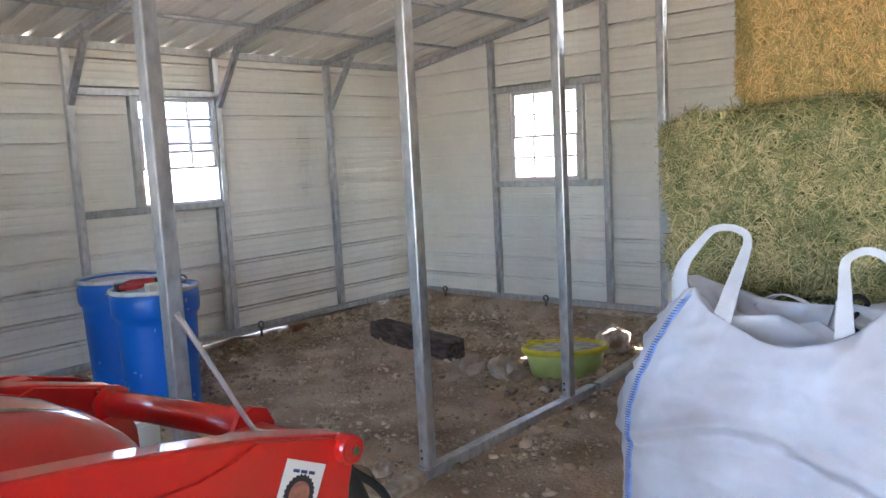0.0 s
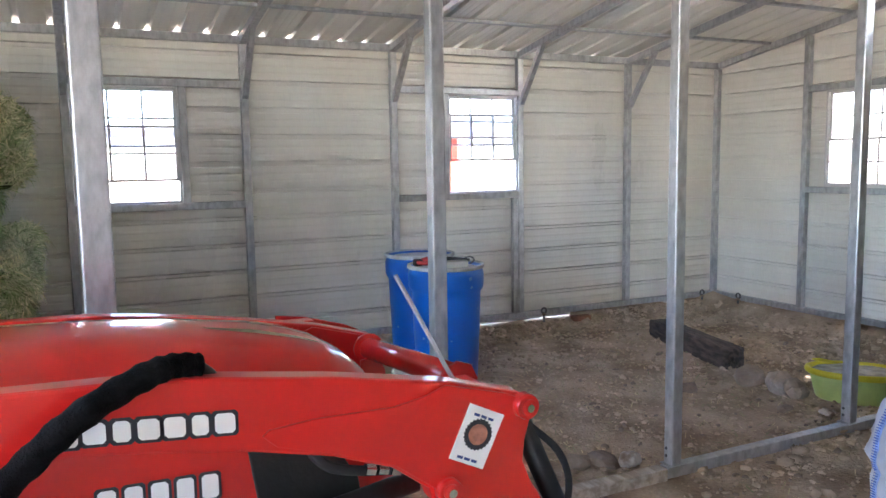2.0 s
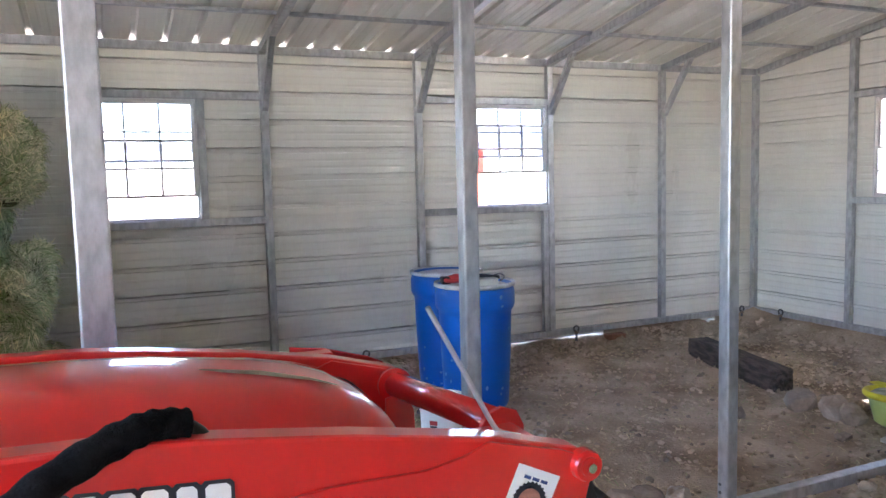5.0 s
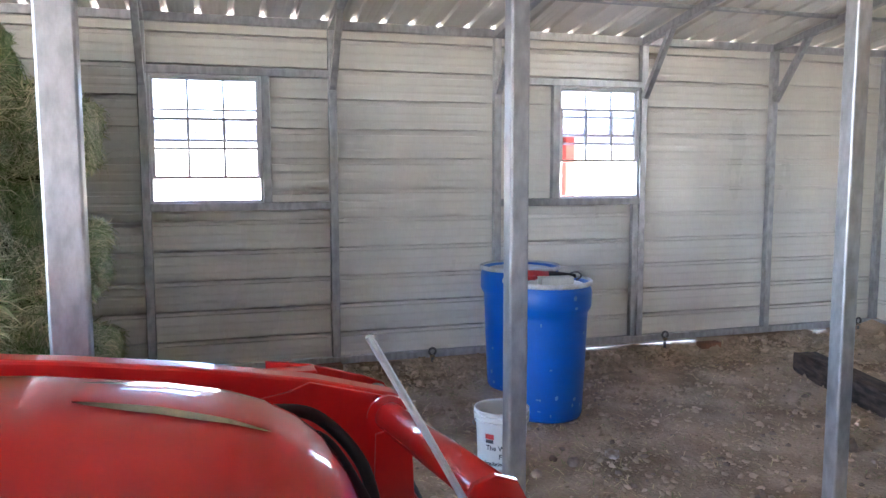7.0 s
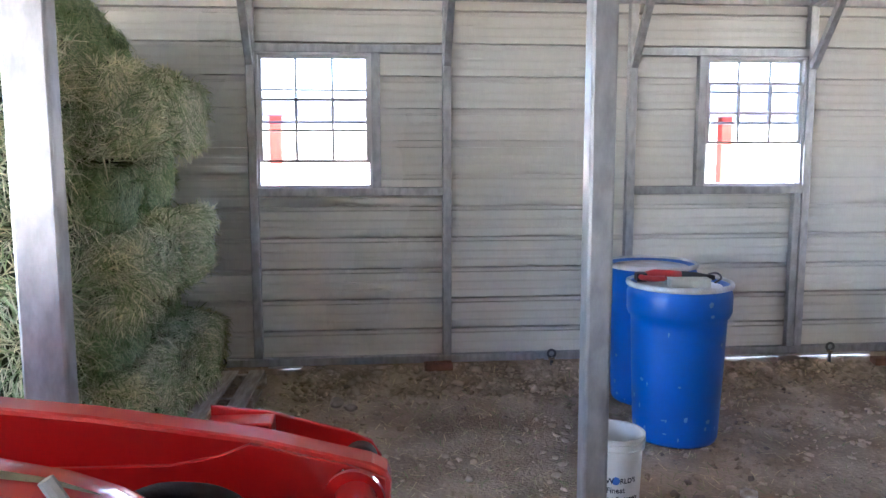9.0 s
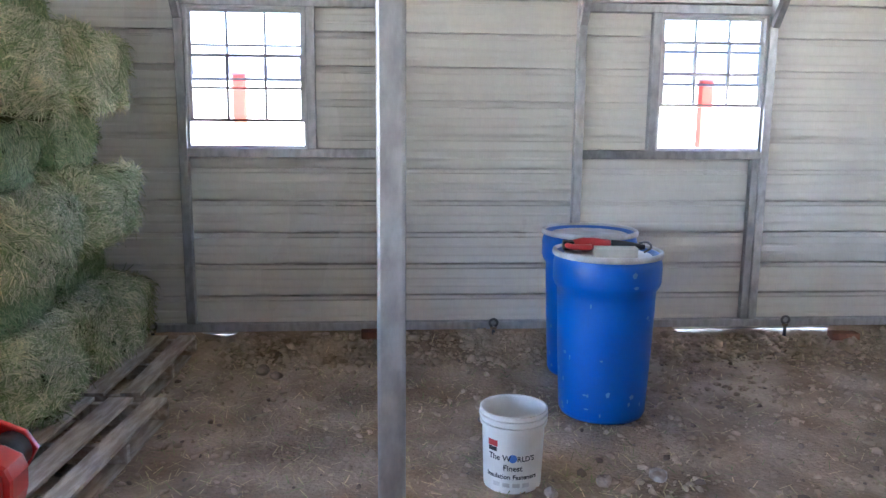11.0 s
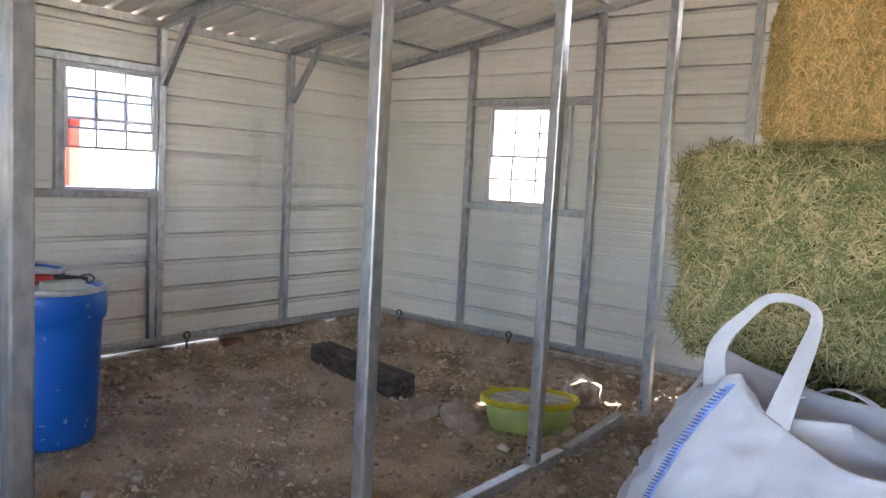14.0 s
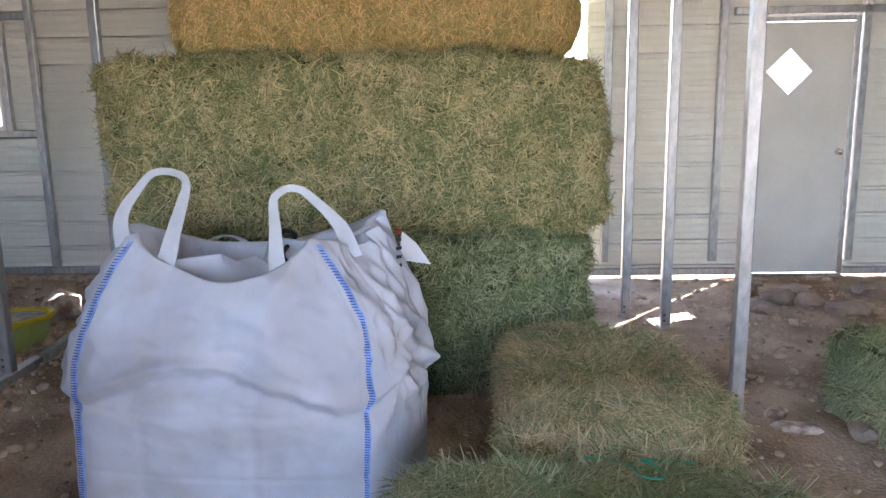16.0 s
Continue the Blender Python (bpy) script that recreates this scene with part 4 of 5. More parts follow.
wrap_bar(-0.118, -0.066, 0.228, 0.256, 0.1392, bucket, INKRED, "red_print")
wrap_bar(-0.115, -0.069, 0.206, 0.225, 0.1388, bucket, INK, "black_print")
for k in range(4):
    wrap_bar(-0.085 + k * 0.045, -0.052 + k * 0.045, 0.045, 0.064, 0.1335, bucket, WHITE_DIRTY, "small_print")

# ---- green tub, timber, rocks ----
tub = thing("feed_tub", "lime green plastic tub with yellow rim and pale crust", "tub", m=pose(5.47, 3.04, -0.055, 0, 0, 43) @ Matrix.Diagonal((0.64, 1.0, 0.92, 1.0)))
part("body", lathe(bmesh.new(), [(0.20, 0.0), (0.245, 0.004), (0.262, 0.02), (0.305, 0.20), (0.295, 0.205), (0.25, 0.05), (0.20, 0.04)], 56), LIME, tub, smooth=True)
part("rim", lathe(bmesh.new(), [(0.300, 0.196), (0.318, 0.196), (0.334, 0.208), (0.337, 0.228), (0.330, 0.243), (0.316, 0.246), (0.300, 0.238), (0.294, 0.21)], 56, cap=False), YELLOW, tub, "bright yellow rolled rim", smooth=True)
bm = lathe(bmesh.new(), [(0.297, 0.206), (0.27, 0.228), (0.18, 0.236), (0.06, 0.245), (0.01, 0.243)], 40)
for v in bm.verts:
    v.co.z += 0.012 * noise.noise(v.co * 9)
part("crust", bm, FEED, tub, "pale crusted feed", smooth=True)
part("torn_flap", prism(bmesh.new(), [(-0.09, 0.0), (0.06, 0.0), (0.08, 0.02), (0.02, 0.045), (-0.08, 0.03)], -0.003, 0.003), YELLOW, tub).matrix_local = pose(0.20, 0.20, 0.245, -50, 0, 60)

tie = thing("railroad_tie", "short dark creosoted timber tie lying on the dirt", "timber", m=pose(5.55, 4.70, -0.07, 0, 0, -13.5))
bm = bmesh.new()
nx, ny, nz = 6, 26, 5
box(bm, -0.10, 0.10, -0.66, 0.66, 0.0, 0.175)
bmesh.ops.subdivide_edges(bm, edges=bm.edges[:], cuts=7, use_grid_fill=True)
for v in bm.verts:
    e = 0.010 * noise.noise(Vector((v.co.x * 14, v.co.y * 2.5, v.co.z * 14))) + 0.008 * noise.noise(v.co * 21)
    edge = (abs(v.co.x) > 0.095) + (v.co.z > 0.17) + (abs(v.co.y) > 0.65)
    v.co *= 1 - (0.05 * (edge > 1))
    v.co += Vector((v.co.x, 0, v.co.z - 0.08)) * e * 6
    if abs(v.co.y) > 0.6:
        v.co.y += 0.02 * noise.noise(Vector((v.co.x * 30, 3, v.co.z * 30)))
part("timber_body", bm, TIE, tie)


def rock_mesh(seed, sx, sy, sz, material, sub=2):
    bm = bmesh.new()
    bmesh.ops.create_icosphere(bm, subdivisions=sub, radius=0.5)
    off = Vector((seed * 7.3, seed * 2.1, seed * 4.9))
    for v in bm.verts:
        d = v.co.normalized()
        k = 1 + 0.34 * noise.noise(d * 1.5 + off) + 0.14 * noise.noise(d * 3.7 + off)
        q = Vector((d.x * abs(d.x) ** -0.15 if d.x else 0, d.y, d.z)) * 0.5 * k
        v.co = Vector((q.x * sx, q.y * sy, max(q.z, -0.36) * sz))
    return mesh_of(bm, "rock", material, smooth=sub > 2)


ROCKS = [(5.13, 3.68, 0.26, 0.19, 0.17, "reddish brown rock"), (5.20, 3.46, 0.26, 0.19, 0.18, "light tan rock"), (5.17, 3.30, 0.18, 0.18, 0.16, "brown rock"),
         (4.62, 3.76, 0.12, 0.10, 0.10, "grey angular stone"), (4.86, 3.12, 0.12, 0.09, 0.06, "flat grey stone"), (5.02, 2.92, 0.13, 0.10, 0.05, "flat pale stone"),
         (3.20, 2.93, 0.20, 0.14, 0.10, "rounded grey stone"), (3.05, 2.98, 0.16, 0.13, 0.09, "rounded brown stone"), (3.32, 2.86, 0.13, 0.12, 0.10, "rounded pale stone"),
         (6.05, -2.25, 0.22, 0.16, 0.12, "rounded river rock"), (6.30, -2.43, 0.28, 0.2, 0.16, "rounded river rock"), (6.45, -2.62, 0.22, 0.2, 0.15, "rounded river rock"), (6.2, -2.62, 0.2, 0.18, 0.14, "rounded river rock"),
         (6.0, -2.82, 0.3, 0.2, 0.13, "flat river rock"), (6.5, -3.2, 0.28, 0.2, 0.14, "rounded river rock"), (6.25, -3.35, 0.24, 0.2, 0.12, "rounded river rock"), (6.6, -2.3, 0.2, 0.18, 0.14, "rounded river rock"),
         (4.03, -1.65, 0.22, 0.1, 0.05, "flat pale stone slab"), (4.2, -1.62, 0.14, 0.1, 0.05, "flat pale stone"), (3.96, -1.93, 0.17, 0.13, 0.09, "rounded brown stone"), (4.35, -1.95, 0.12, 0.1, 0.07, "rounded brown stone"),
         (1.19, 5.62, 0.12, 0.09, 0.07, "brown clod"), (1.28, 5.55, 0.09, 0.08, 0.05, "brown clod"), (2.96, 4.02, 0.07, 0.07, 0.06, "grey cube stone"), (2.70, 3.93, 0.06, 0.06, 0.05, "small stone"), (3.22, 4.05, 0.10, 0.08, 0.07, "pale broken stone")]
for k, (x, y, a, b, c, lab) in enumerate(ROCKS):
    ob = new("rock", rock_mesh(k + 1, a, b, c, STONE if "pale" not in lab else PALE_STONE, 2))
    ob.matrix_world = pose(x, y, ground_z(x, y) + c * 0.28, 0, 0, k * 47)
    tagged(ob, lab + " lying on the dirt floor", "rock", "loose rocks")
for x, y, a, b, c in ((6.33, 3.10, 0.36, 0.28, 0.25),):
    ob = new("boulder", rock_mesh(77, a, b, c, PALE_STONE, 3))
    ob.matrix_world = pose(x, y, ground_z(x, y) + c * 0.3, 0, 0, 20)
    tagged(ob, "large pale two-toned rock beside the tub", "rock")


# ---- red compact tractor with loader ----
tractor = thing("tractor", "glossy red compact tractor with front loader arms", "tractor")
AN, AF = 1.04, 1.86                      # outer face of the near arm, inner face of the far arm
ARM = [(-0.75, 1.22), (0.20, 1.256), (0.45, 1.256), (0.68, 1.250), (0.83, 1.235), (1.056, 1.205), (1.312, 1.160), (1.452, 1.122), (1.490, 1.112), (1.515, 1.098), (1.522, 1.080), (1.520, 1.05),
       (1.505, 1.0), (1.50, 0.95), (1.52, 0.90), (1.58, 0.80), (1.64, 0.66), (1.60, 0.60), (1.50, 0.60), (1.38, 0.78), (1.30, 0.865), (1.272, 0.895), (1.262, 0.925), (1.175, 0.990), (1.05, 1.037), (0.879, 1.078), (0.72, 1.104), (0.577, 1.123), (0.2, 1.125), (-0.75, 1.06)]
GUSSET = [(0.902, 1.109), (0.915, 1.120), (1.006, 1.128), (1.178, 1.126), (1.250, 1.138), (1.300, 1.156), (1.452, 1.116), (1.512, 1.090), (1.512, 1.05), (1.497, 1.0), (1.492, 0.95), (1.512, 0.90), (1.57, 0.80), (1.62, 0.68), (1.50, 0.63), (1.385, 0.79), (1.305, 0.875), (1.27, 0.93), (1.18, 0.997), (1.05, 1.047), (0.93, 1.083)]


def boss(x, y0, y1, z, r, parent, material=None):
    bm = lathe(bmesh.new(), [(r * 0.35, 0.0), (r * 0.35, 0.004), (r * 0.6, 0.004), (r * 0.62, 0.0), (r * 0.72, 0.001), (r * 0.92, 0.001), (r, -0.005), (r, -(y1 - y0))], 24)
    bmesh.ops.transform(bm, matrix=Matrix.Translation((x, y0, z)) @ pose(0, 0, 0, 90, 0, 0), verts=bm.verts[:])
    return part("pin_boss", bm, material or RED, parent, smooth=False)


def loader_arm(y0, y1, dz, gusset_y, dx_=0.0):
    bm = prism(bmesh.new(), [(x + dx_, z + dz) for x, z in ARM], y0, y1, bevel=0.008)
    a = part("loader_arm", bm, RED, tractor)
    g0, g1 = gusset_y
    bm = prism(bmesh.new(), [(x + dx_, z + dz) for x, z in GUSSET], g0, g1, bevel=0.002)
    part("gusset_plate", bm, RED, a)
    return a


near = loader_arm(AN, AN + 0.062, 0.0, (AN - 0.0105, AN - 0.0005))
far = loader_arm(AF, AF + 0.062, -0.018, (AF - 0.0105, AF - 0.0005), -0.055)
part("fork_plate", prism(bmesh.new(), [(1.16, 1.160), (1.26, 1.146), (1.39, 1.108), (1.435, 1.088), (1.452, 1.06), (1.435, 1.03), (1.16, 1.02)], AF + 0.118, AF + 0.130, bevel=0.003), RED, far)
part("fork_web", box(bmesh.new(), 1.16, 1.27, AF + 0.0625, AF + 0.1175, 1.04, 1.145, bevel=0.004), RED, far)
part("bushing", rod(bmesh.new(), [(1.415, AF + 0.0625, 1.060), (1.415, AF + 0.1175, 1.060)], 0.030, 20), BLACK, far, "black pivot bushing", smooth=True)
boss(1.496, AN - 0.030, AN - 0.002, 1.083, 0.030, near)
boss(1.300, AN - 0.026, AN - 0.002, 0.922, 0.029, near)
part("pin_cap", lathe(bmesh.new(), [(0.004, 0), (0.009, 0.001), (0.009, 0.006)], 14), CHROME, near).matrix_local = Matrix.Translation((1.496, AN - 0.036, 1.083)) @ pose(0, 0, 0, 90)
part("pin_cap", lathe(bmesh.new(), [(0.004, 0), (0.010, 0.001), (0.010, 0.006)], 14), CHROME, near).matrix_local = Matrix.Translation((1.300, AN - 0.032, 0.922)) @ pose(0, 0, 0, 90)
boss(1.40, AF - 0.03, AF - 0.002, 1.055, 0.028, far)

# cross tube between the arms, its flange and ear plate
tube_ = part("cross_tube", rod(bmesh.new(), [(1.408, AF - 0.045, 1.062), (1.470, 1.285, 1.084)], 0.034, 28), RED, tractor, smooth=True)
bm = lathe(bmesh.new(), [(0.043, 0), (0.048, 0.003), (0.048, 0.014), (0.034, 0.017)], 28)
bmesh.ops.transform(bm, matrix=Matrix.Translation((1.408, AF - 0.05, 1.062)) @ pose(0, 0, 0, 90, 0, -6), verts=bm.verts[:])
part("flange", bm, RED, tube_)
part("ear_plate", prism(bmesh.new(), [(1.40, 1.02), (1.395, 1.09), (1.415, 1.125), (1.45, 1.137), (1.485, 1.125), (1.503, 1.09), (1.50, 1.02)], 1.262, 1.276, bevel=0.002), RED, tube_)
part("side_plate", prism(bmesh.new(), [(1.375, 1.03), (1.36, 0.60), (1.47, 0.60), (1.455, 0.99), (1.43, 1.045)], AF - 0.075, AF - 0.062, bevel=0.002), RED, tractor)
part("joint_box", box(bmesh.new(), 1.36, 1.47, AN + 0.064, 1.26, 1.04, 1.105, bevel=0.008), RED, tractor)
for k in range(3):
    part("fitting", rod(bmesh.new(), [(1.39 + 0.006 * k, AF - 0.012, 1.085 - 0.022 * k), (1.385 + 0.006 * k, AF - 0.034, 1.085 - 0.022 * k)], 0.010, 8), CHROME, tractor)

# level-indicator rod with bent foot
part("level_rod", rod(bmesh.new(), smooth_path([(1.236, 1.15, 1.387), (1.31, 1.155, 1.255), (1.372, 1.159, 1.142), (1.393, 1.159, 1.122), (1.43, 1.15, 1.110)], 6), 0.0052, 8), GALV, tractor, "bare steel rod")

# bucket cylinders, hoses, fittings
for y, x0, z0 in ((AN + 0.03, 1.50, 1.055), (AF + 0.09, 1.395, 1.02)):
    c = part("cylinder", rod(bmesh.new(), [(x0, y, z0), (x0 + 0.09, y, z0 - 0.20), (x0 + 0.18, y, z0 - 0.39)], 0.026, 18), BLACK, tractor, smooth=True)
    part("piston_rod", rod(bmesh.new(), [(x0 + 0.18, y, z0 - 0.39), (x0 + 0.24, y, z0 - 0.50)], 0.014, 14), CHROME, c, smooth=True)
part("hose", rod(bmesh.new(), smooth_path([(1.53, AN + 0.02, 1.02), (1.60, AN + 0.005, 0.95), (1.635, AN + 0.01, 0.86), (1.62, AN + 0.02, 0.75)], 6), 0.009, 8), RUBBER, tractor, smooth=True)
part("hose", rod(bmesh.new(), smooth_path([(0.98, 1.70, 1.03), (1.10, 1.72, 1.108), (1.17, 1.72, 1.124), (1.25, 1.72, 1.098), (1.33, 1.70, 1.0), (1.36, 1.66, 0.86)], 7), 0.013, 10), RUBBER, tractor, smooth=True)
part("hose", rod(bmesh.new(), smooth_path([(1.02, 1.70, 1.00), (1.12, 1.69, 1.075), (1.19, 1.69, 1.088), (1.26, 1.68, 1.06), (1.33, 1.66, 0.94)], 7), 0.011, 10), RUBBER, tractor, smooth=True)
h = part("hose", rod(bmesh.new(), smooth_path([(1.02, 1.14, 1.03), (1.06, 1.13, 0.985), (1.13, 1.12, 0.965), (1.20, 1.12, 0.955)], 6), 0.012, 10), RUBBER, tractor, smooth=True)
for k in range(3):
    part("fitting", rod(bmesh.new(), [(1.14 + 0.03 * k, 1.115, 0.968 - 0.006 * k), (1.162 + 0.03 * k, 1.115, 0.963 - 0.006 * k)], 0.014 - 0.002 * (k % 2), 6), CHROME, h)
part("lift_cylinder", rod(bmesh.new(), [(0.90, 1.125, 0.86), (1.12, 1.12, 0.895), (1.26, 1.115, 0.92)], 0.026, 16), BLACK, tractor, smooth=True)

# hood
HC = 1.46
TOPX = [-0.75, 0.2, 0.6, 0.77, 0.97, 1.07, 1.13, 1.185, 1.225, 1.256, 1.275, 1.288]
TOPZ = [1.300, 1.296, 1.283, 1.271, 1.244, 1.222, 1.201, 1.170, 1.135, 1.091, 1.05, 0.99]
WIDE = [0.265, 0.265, 0.265, 0.265, 0.262, 0.257, 0.250, 0.240, 0.228, 0.212, 0.198, 0.185]
SEC = [(0.0, 0.0), (0.2, -0.001), (0.4, -0.006), (0.58, -0.017), (0.72, -0.036), (0.80, -0.056), (0.845, -0.078), (0.90, -0.115), (0.955, -0.16), (0.985, -0.20), (1.0, -0.26), (1.0, -0.42)]


def hood_at(x, f):
    """A place on the hood: f runs from -1 (near edge) over 0 (middle) to 1."""
    zt, w = float(np.interp(x, TOPX, TOPZ)), float(np.interp(x, TOPX, WIDE))
    dz = float(np.interp(abs(f), [q[0] for q in SEC[:-1]], [q[1] for q in SEC[:-1]]))
    return Vector((x, HC + math.copysign(w * abs(f), f), zt + dz))


bm = bmesh.new()
rings = []
for x, zt, w in zip(np.interp(np.linspace(0, 11, 45), range(12), TOPX), np.interp(np.linspace(0, 11, 45), range(12), TOPZ), np.interp(np.linspace(0, 11, 45), range(12), WIDE)):
    half = [(f * w, zt + dz) for f, dz in SEC]
    line = [(-y, z) for y, z in half[::-1]] + half[1:]
    rings.append([bm.verts.new((x, HC + y, max(z, 0.62))) for y, z in line])
for a, b in zip(rings, rings[1:]):
    for k in range(len(a) - 1):
        bm.faces.new((a[k], a[k + 1], b[k + 1], b[k]))
bm.faces.new(rings[-1])
bm.faces.new(rings[0][::-1])
bmesh.ops.recalc_face_normals(bm, faces=bm.faces[:])
hood = part("hood", bm, RED, tractor, smooth=True)
hood.data.set_sharp_from_angle(angle=radians(28))
for sgn in (-1, 1):
    part("panel_gap", rod(bmesh.new(), [hood_at(x, sgn * 0.925) + Vector((0, sgn * 0.001, 0)) for x in np.linspace(-0.7, 1.24, 30)], 0.0022, 6), BLACK, hood)
# chrome lens-shaped trim along both shoulders
for sgn in (-1, 1):
    bm = bmesh.new()
    n = 26
    lo, hi = [], []
    for k in range(n + 1):
        t = k / n
        x = 0.85 + 0.28 * t
        wv = 0.12 * (math.sin(math.pi * t) ** 0.7) * (1 - 0.25 * t)
        f = 0.20 + 0.14 * t
        for q, lst in ((-0.35, lo), (0.65, hi)):
            p = hood_at(x, sgn * (f + q * wv))
            lst.append(bm.verts.new(p + Vector((0, 0, 0.003))))
    for k in range(n):
        bm.faces.new((lo[k], lo[k + 1], hi[k + 1], hi[k]))
    bmesh.ops.remove_doubles(bm, verts=bm.verts[:], dist=1e-5)
    part("chrome_trim", bm, SILVER, hood, "polished chrome trim", smooth=True)
# side vent, dark grille, nose
part("side_vent", prism(bmesh.new(), [(0.90, 1.045), (1.03, 1.04), (1.10, 1.00), (1.15, 0.92), (1.16, 0.84), (0.93, 0.84)], HC - 0.272, HC - 0.262, bevel=0.004), BLACK, hood, "black side vent")
part("grille", box(bmesh.new(), 1.10, 1.283, HC - 0.21, HC + 0.21, 0.45, 0.86, bevel=0.02), BLACK, tractor, "black front grille")
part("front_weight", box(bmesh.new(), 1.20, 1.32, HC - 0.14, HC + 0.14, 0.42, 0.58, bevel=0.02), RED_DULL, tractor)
part("frame_body", box(bmesh.new(), -0.75, 1.12, HC - 0.19, HC + 0.19, 0.36, 0.66, bevel=0.02), STEELDARK, tractor)
for x, r, w, ys in ((0.80, 0.30, 0.19, (0.98, 1.94)), (-0.62, 0.55, 0.30, (0.92, 2.0))):
    for y in ys:
        prof = [(r * 0.52, -w / 2), (r * 0.86, -w / 2), (r * 0.97, -w * 0.4), (r, -w * 0.2), (r, w * 0.2), (r * 0.97, w * 0.4), (r * 0.86, w / 2), (r * 0.52, w / 2)]
        bm = lathe(bmesh.new(), prof, 40)
        for k in range(20):
            for s_ in (-1, 1):
                box(bm, r * 0.97, r * 1.03, 0.01 if s_ > 0 else -w * 0.46, w * 0.46 if s_ > 0 else -0.01, -0.016, 0.016, pose(0, 0, 0, 0, 0, 0) @ Matrix.Rotation(2 * math.pi * (k + 0.25 * s_) / 20, 4, "Z") @ pose(0, 0, 0, 90, 0, 0))
        bmesh.ops.transform(bm, matrix=Matrix.Translation((x, y, r * 1.03 - 0.008)) @ pose(0, 0, 0, 90), verts=bm.verts[:])
        t = part("wheel", bm, RUBBER, tractor)
        b2 = lathe(bmesh.new(), [(0.02, -w * 0.3), (r * 0.45, -w * 0.32), (r * 0.53, -w * 0.48), (r * 0.53, w * 0.48), (r * 0.45, w * 0.32), (0.02, w * 0.3)], 32)
        bmesh.ops.transform(b2, matrix=Matrix.Translation((x, y, r * 1.03 - 0.008)) @ pose(0, 0, 0, 90), verts=b2.verts[:])
        part("rim", b2, PAPER, t, "cream wheel rim")
part("axle", rod(bmesh.new(), [(0.80, 0.95, 0.31), (0.80, 1.97, 0.31)], 0.05, 16), STEELDARK, tractor)
part("rear_axle", rod(bmesh.new(), [(-0.62, 0.9, 0.56), (-0.62, 2.02, 0.56)], 0.07, 16), STEELDARK, tractor)
for y in (1.13, 1.80):
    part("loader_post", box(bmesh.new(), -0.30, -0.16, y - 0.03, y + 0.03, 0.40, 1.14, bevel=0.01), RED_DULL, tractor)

# black foam-sleeved grab bar
bar = part("grab_bar", rod(bmesh.new(), smooth_path([(0.83, 1.088, 1.205), (0.815, 1.086, 1.235), (0.775, 1.078, 1.257), (0.69, 1.04, 1.254), (0.583, 0.99, 1.212), (0.49, 0.965, 1.142), (0.40, 0.955, 1.062), (0.30, 0.95, 0.98)], 8), 0.012, 10), BLACK, tractor, smooth=True)
sl = smooth_path([(0.797, 1.083, 1.251), (0.75, 1.07, 1.260), (0.69, 1.04, 1.254), (0.583, 0.99, 1.212), (0.49, 0.965, 1.142), (0.40, 0.955, 1.062), (0.30, 0.95, 0.98)], 8)
part("foam_sleeve", rod(bmesh.new(), sl, [0.026 + 0.002 * math.sin(k * 1.7) for k in range(len(sl))], 16), FOAM, bar, "black foam sleeve", smooth=True)


# plain marks in place of the maker's lettering: white blocks with a black edge
def mark(x, z, w, h, y, slope, parent):
    d = 0.006
    def blk(m, yy):
        o = [(-w / 2 - m + 0.006, -h / 2 - m), (w / 2 + m - 0.006, -h / 2 - m), (w / 2 + m, -h / 2 - m + 0.006), (w / 2 + m, h / 2 + m - 0.006), (w / 2 + m - 0.006, h / 2 + m), (-w / 2 - m + 0.006, h / 2 + m), (-w / 2 - m, h / 2 + m - 0.006), (-w / 2 - m, -h / 2 - m + 0.006)]
        return prism(bmesh.new(), [(x + a, z + b + slope * a) for a, b in o], yy - 0.0006, yy)
    m = part("brand_mark", blk(d, y), INK, parent)
    part("mark_face", blk(0.0, y - 0.0008), DECAL, m)


for k in range(7):
    x = 0.560 + 0.0455 * k
    big = k == 0
    mark(x, 1.173 - 0.078 * (x - 0.535) - (0.0 if big else 0.003), 0.030 + 0.008 * (k % 3 != 2), 0.050 if big else 0.039, AN - 0.0012, -0.078, near)
for k in range(5):
    x = 0.622 + 0.05 * k
    mark(x, 0.969 - 0.02 * (x - 0.6), 0.034, 0.052, HC - 0.2665, -0.02, hood)

# dealer sticker: white card, dark gear ring, copper disc, plain bars
C = [Vector((1.357, 1.109)), Vector((1.443, 1.068)), Vector((1.386, 0.952)), Vector((1.302, 0.993))]
sticker = part("sticker", prism(bmesh.new(), [(c.x, c.y) for c in C], AN - 0.0120, AN - 0.0110), DECAL, near, "white dealer sticker")
mid = (C[0] + C[1] + C[2] + C[3]) / 4 + Vector((0.003, 0.004))
gear = [(mid.x + (0.0335 if k % 2 else 0.037) * math.cos(k * math.pi / 24), mid.y + (0.0335 if k % 2 else 0.037) * math.sin(k * math.pi / 24)) for k in range(48)]
part("gear_print", prism(bmesh.new(), gear, AN - 0.0127, AN - 0.0122), INK, near)
part("disc_print", prism(bmesh.new(), [(mid.x + 0.024 * math.cos(k * math.pi / 14), mid.y + 0.024 * math.sin(k * math.pi / 14)) for k in range(28)], AN - 0.0133, AN - 0.0128), COPPER, near)
ux, uz = (C[1] - C[0]).normalized(), (C[3] - C[0]).normalized()
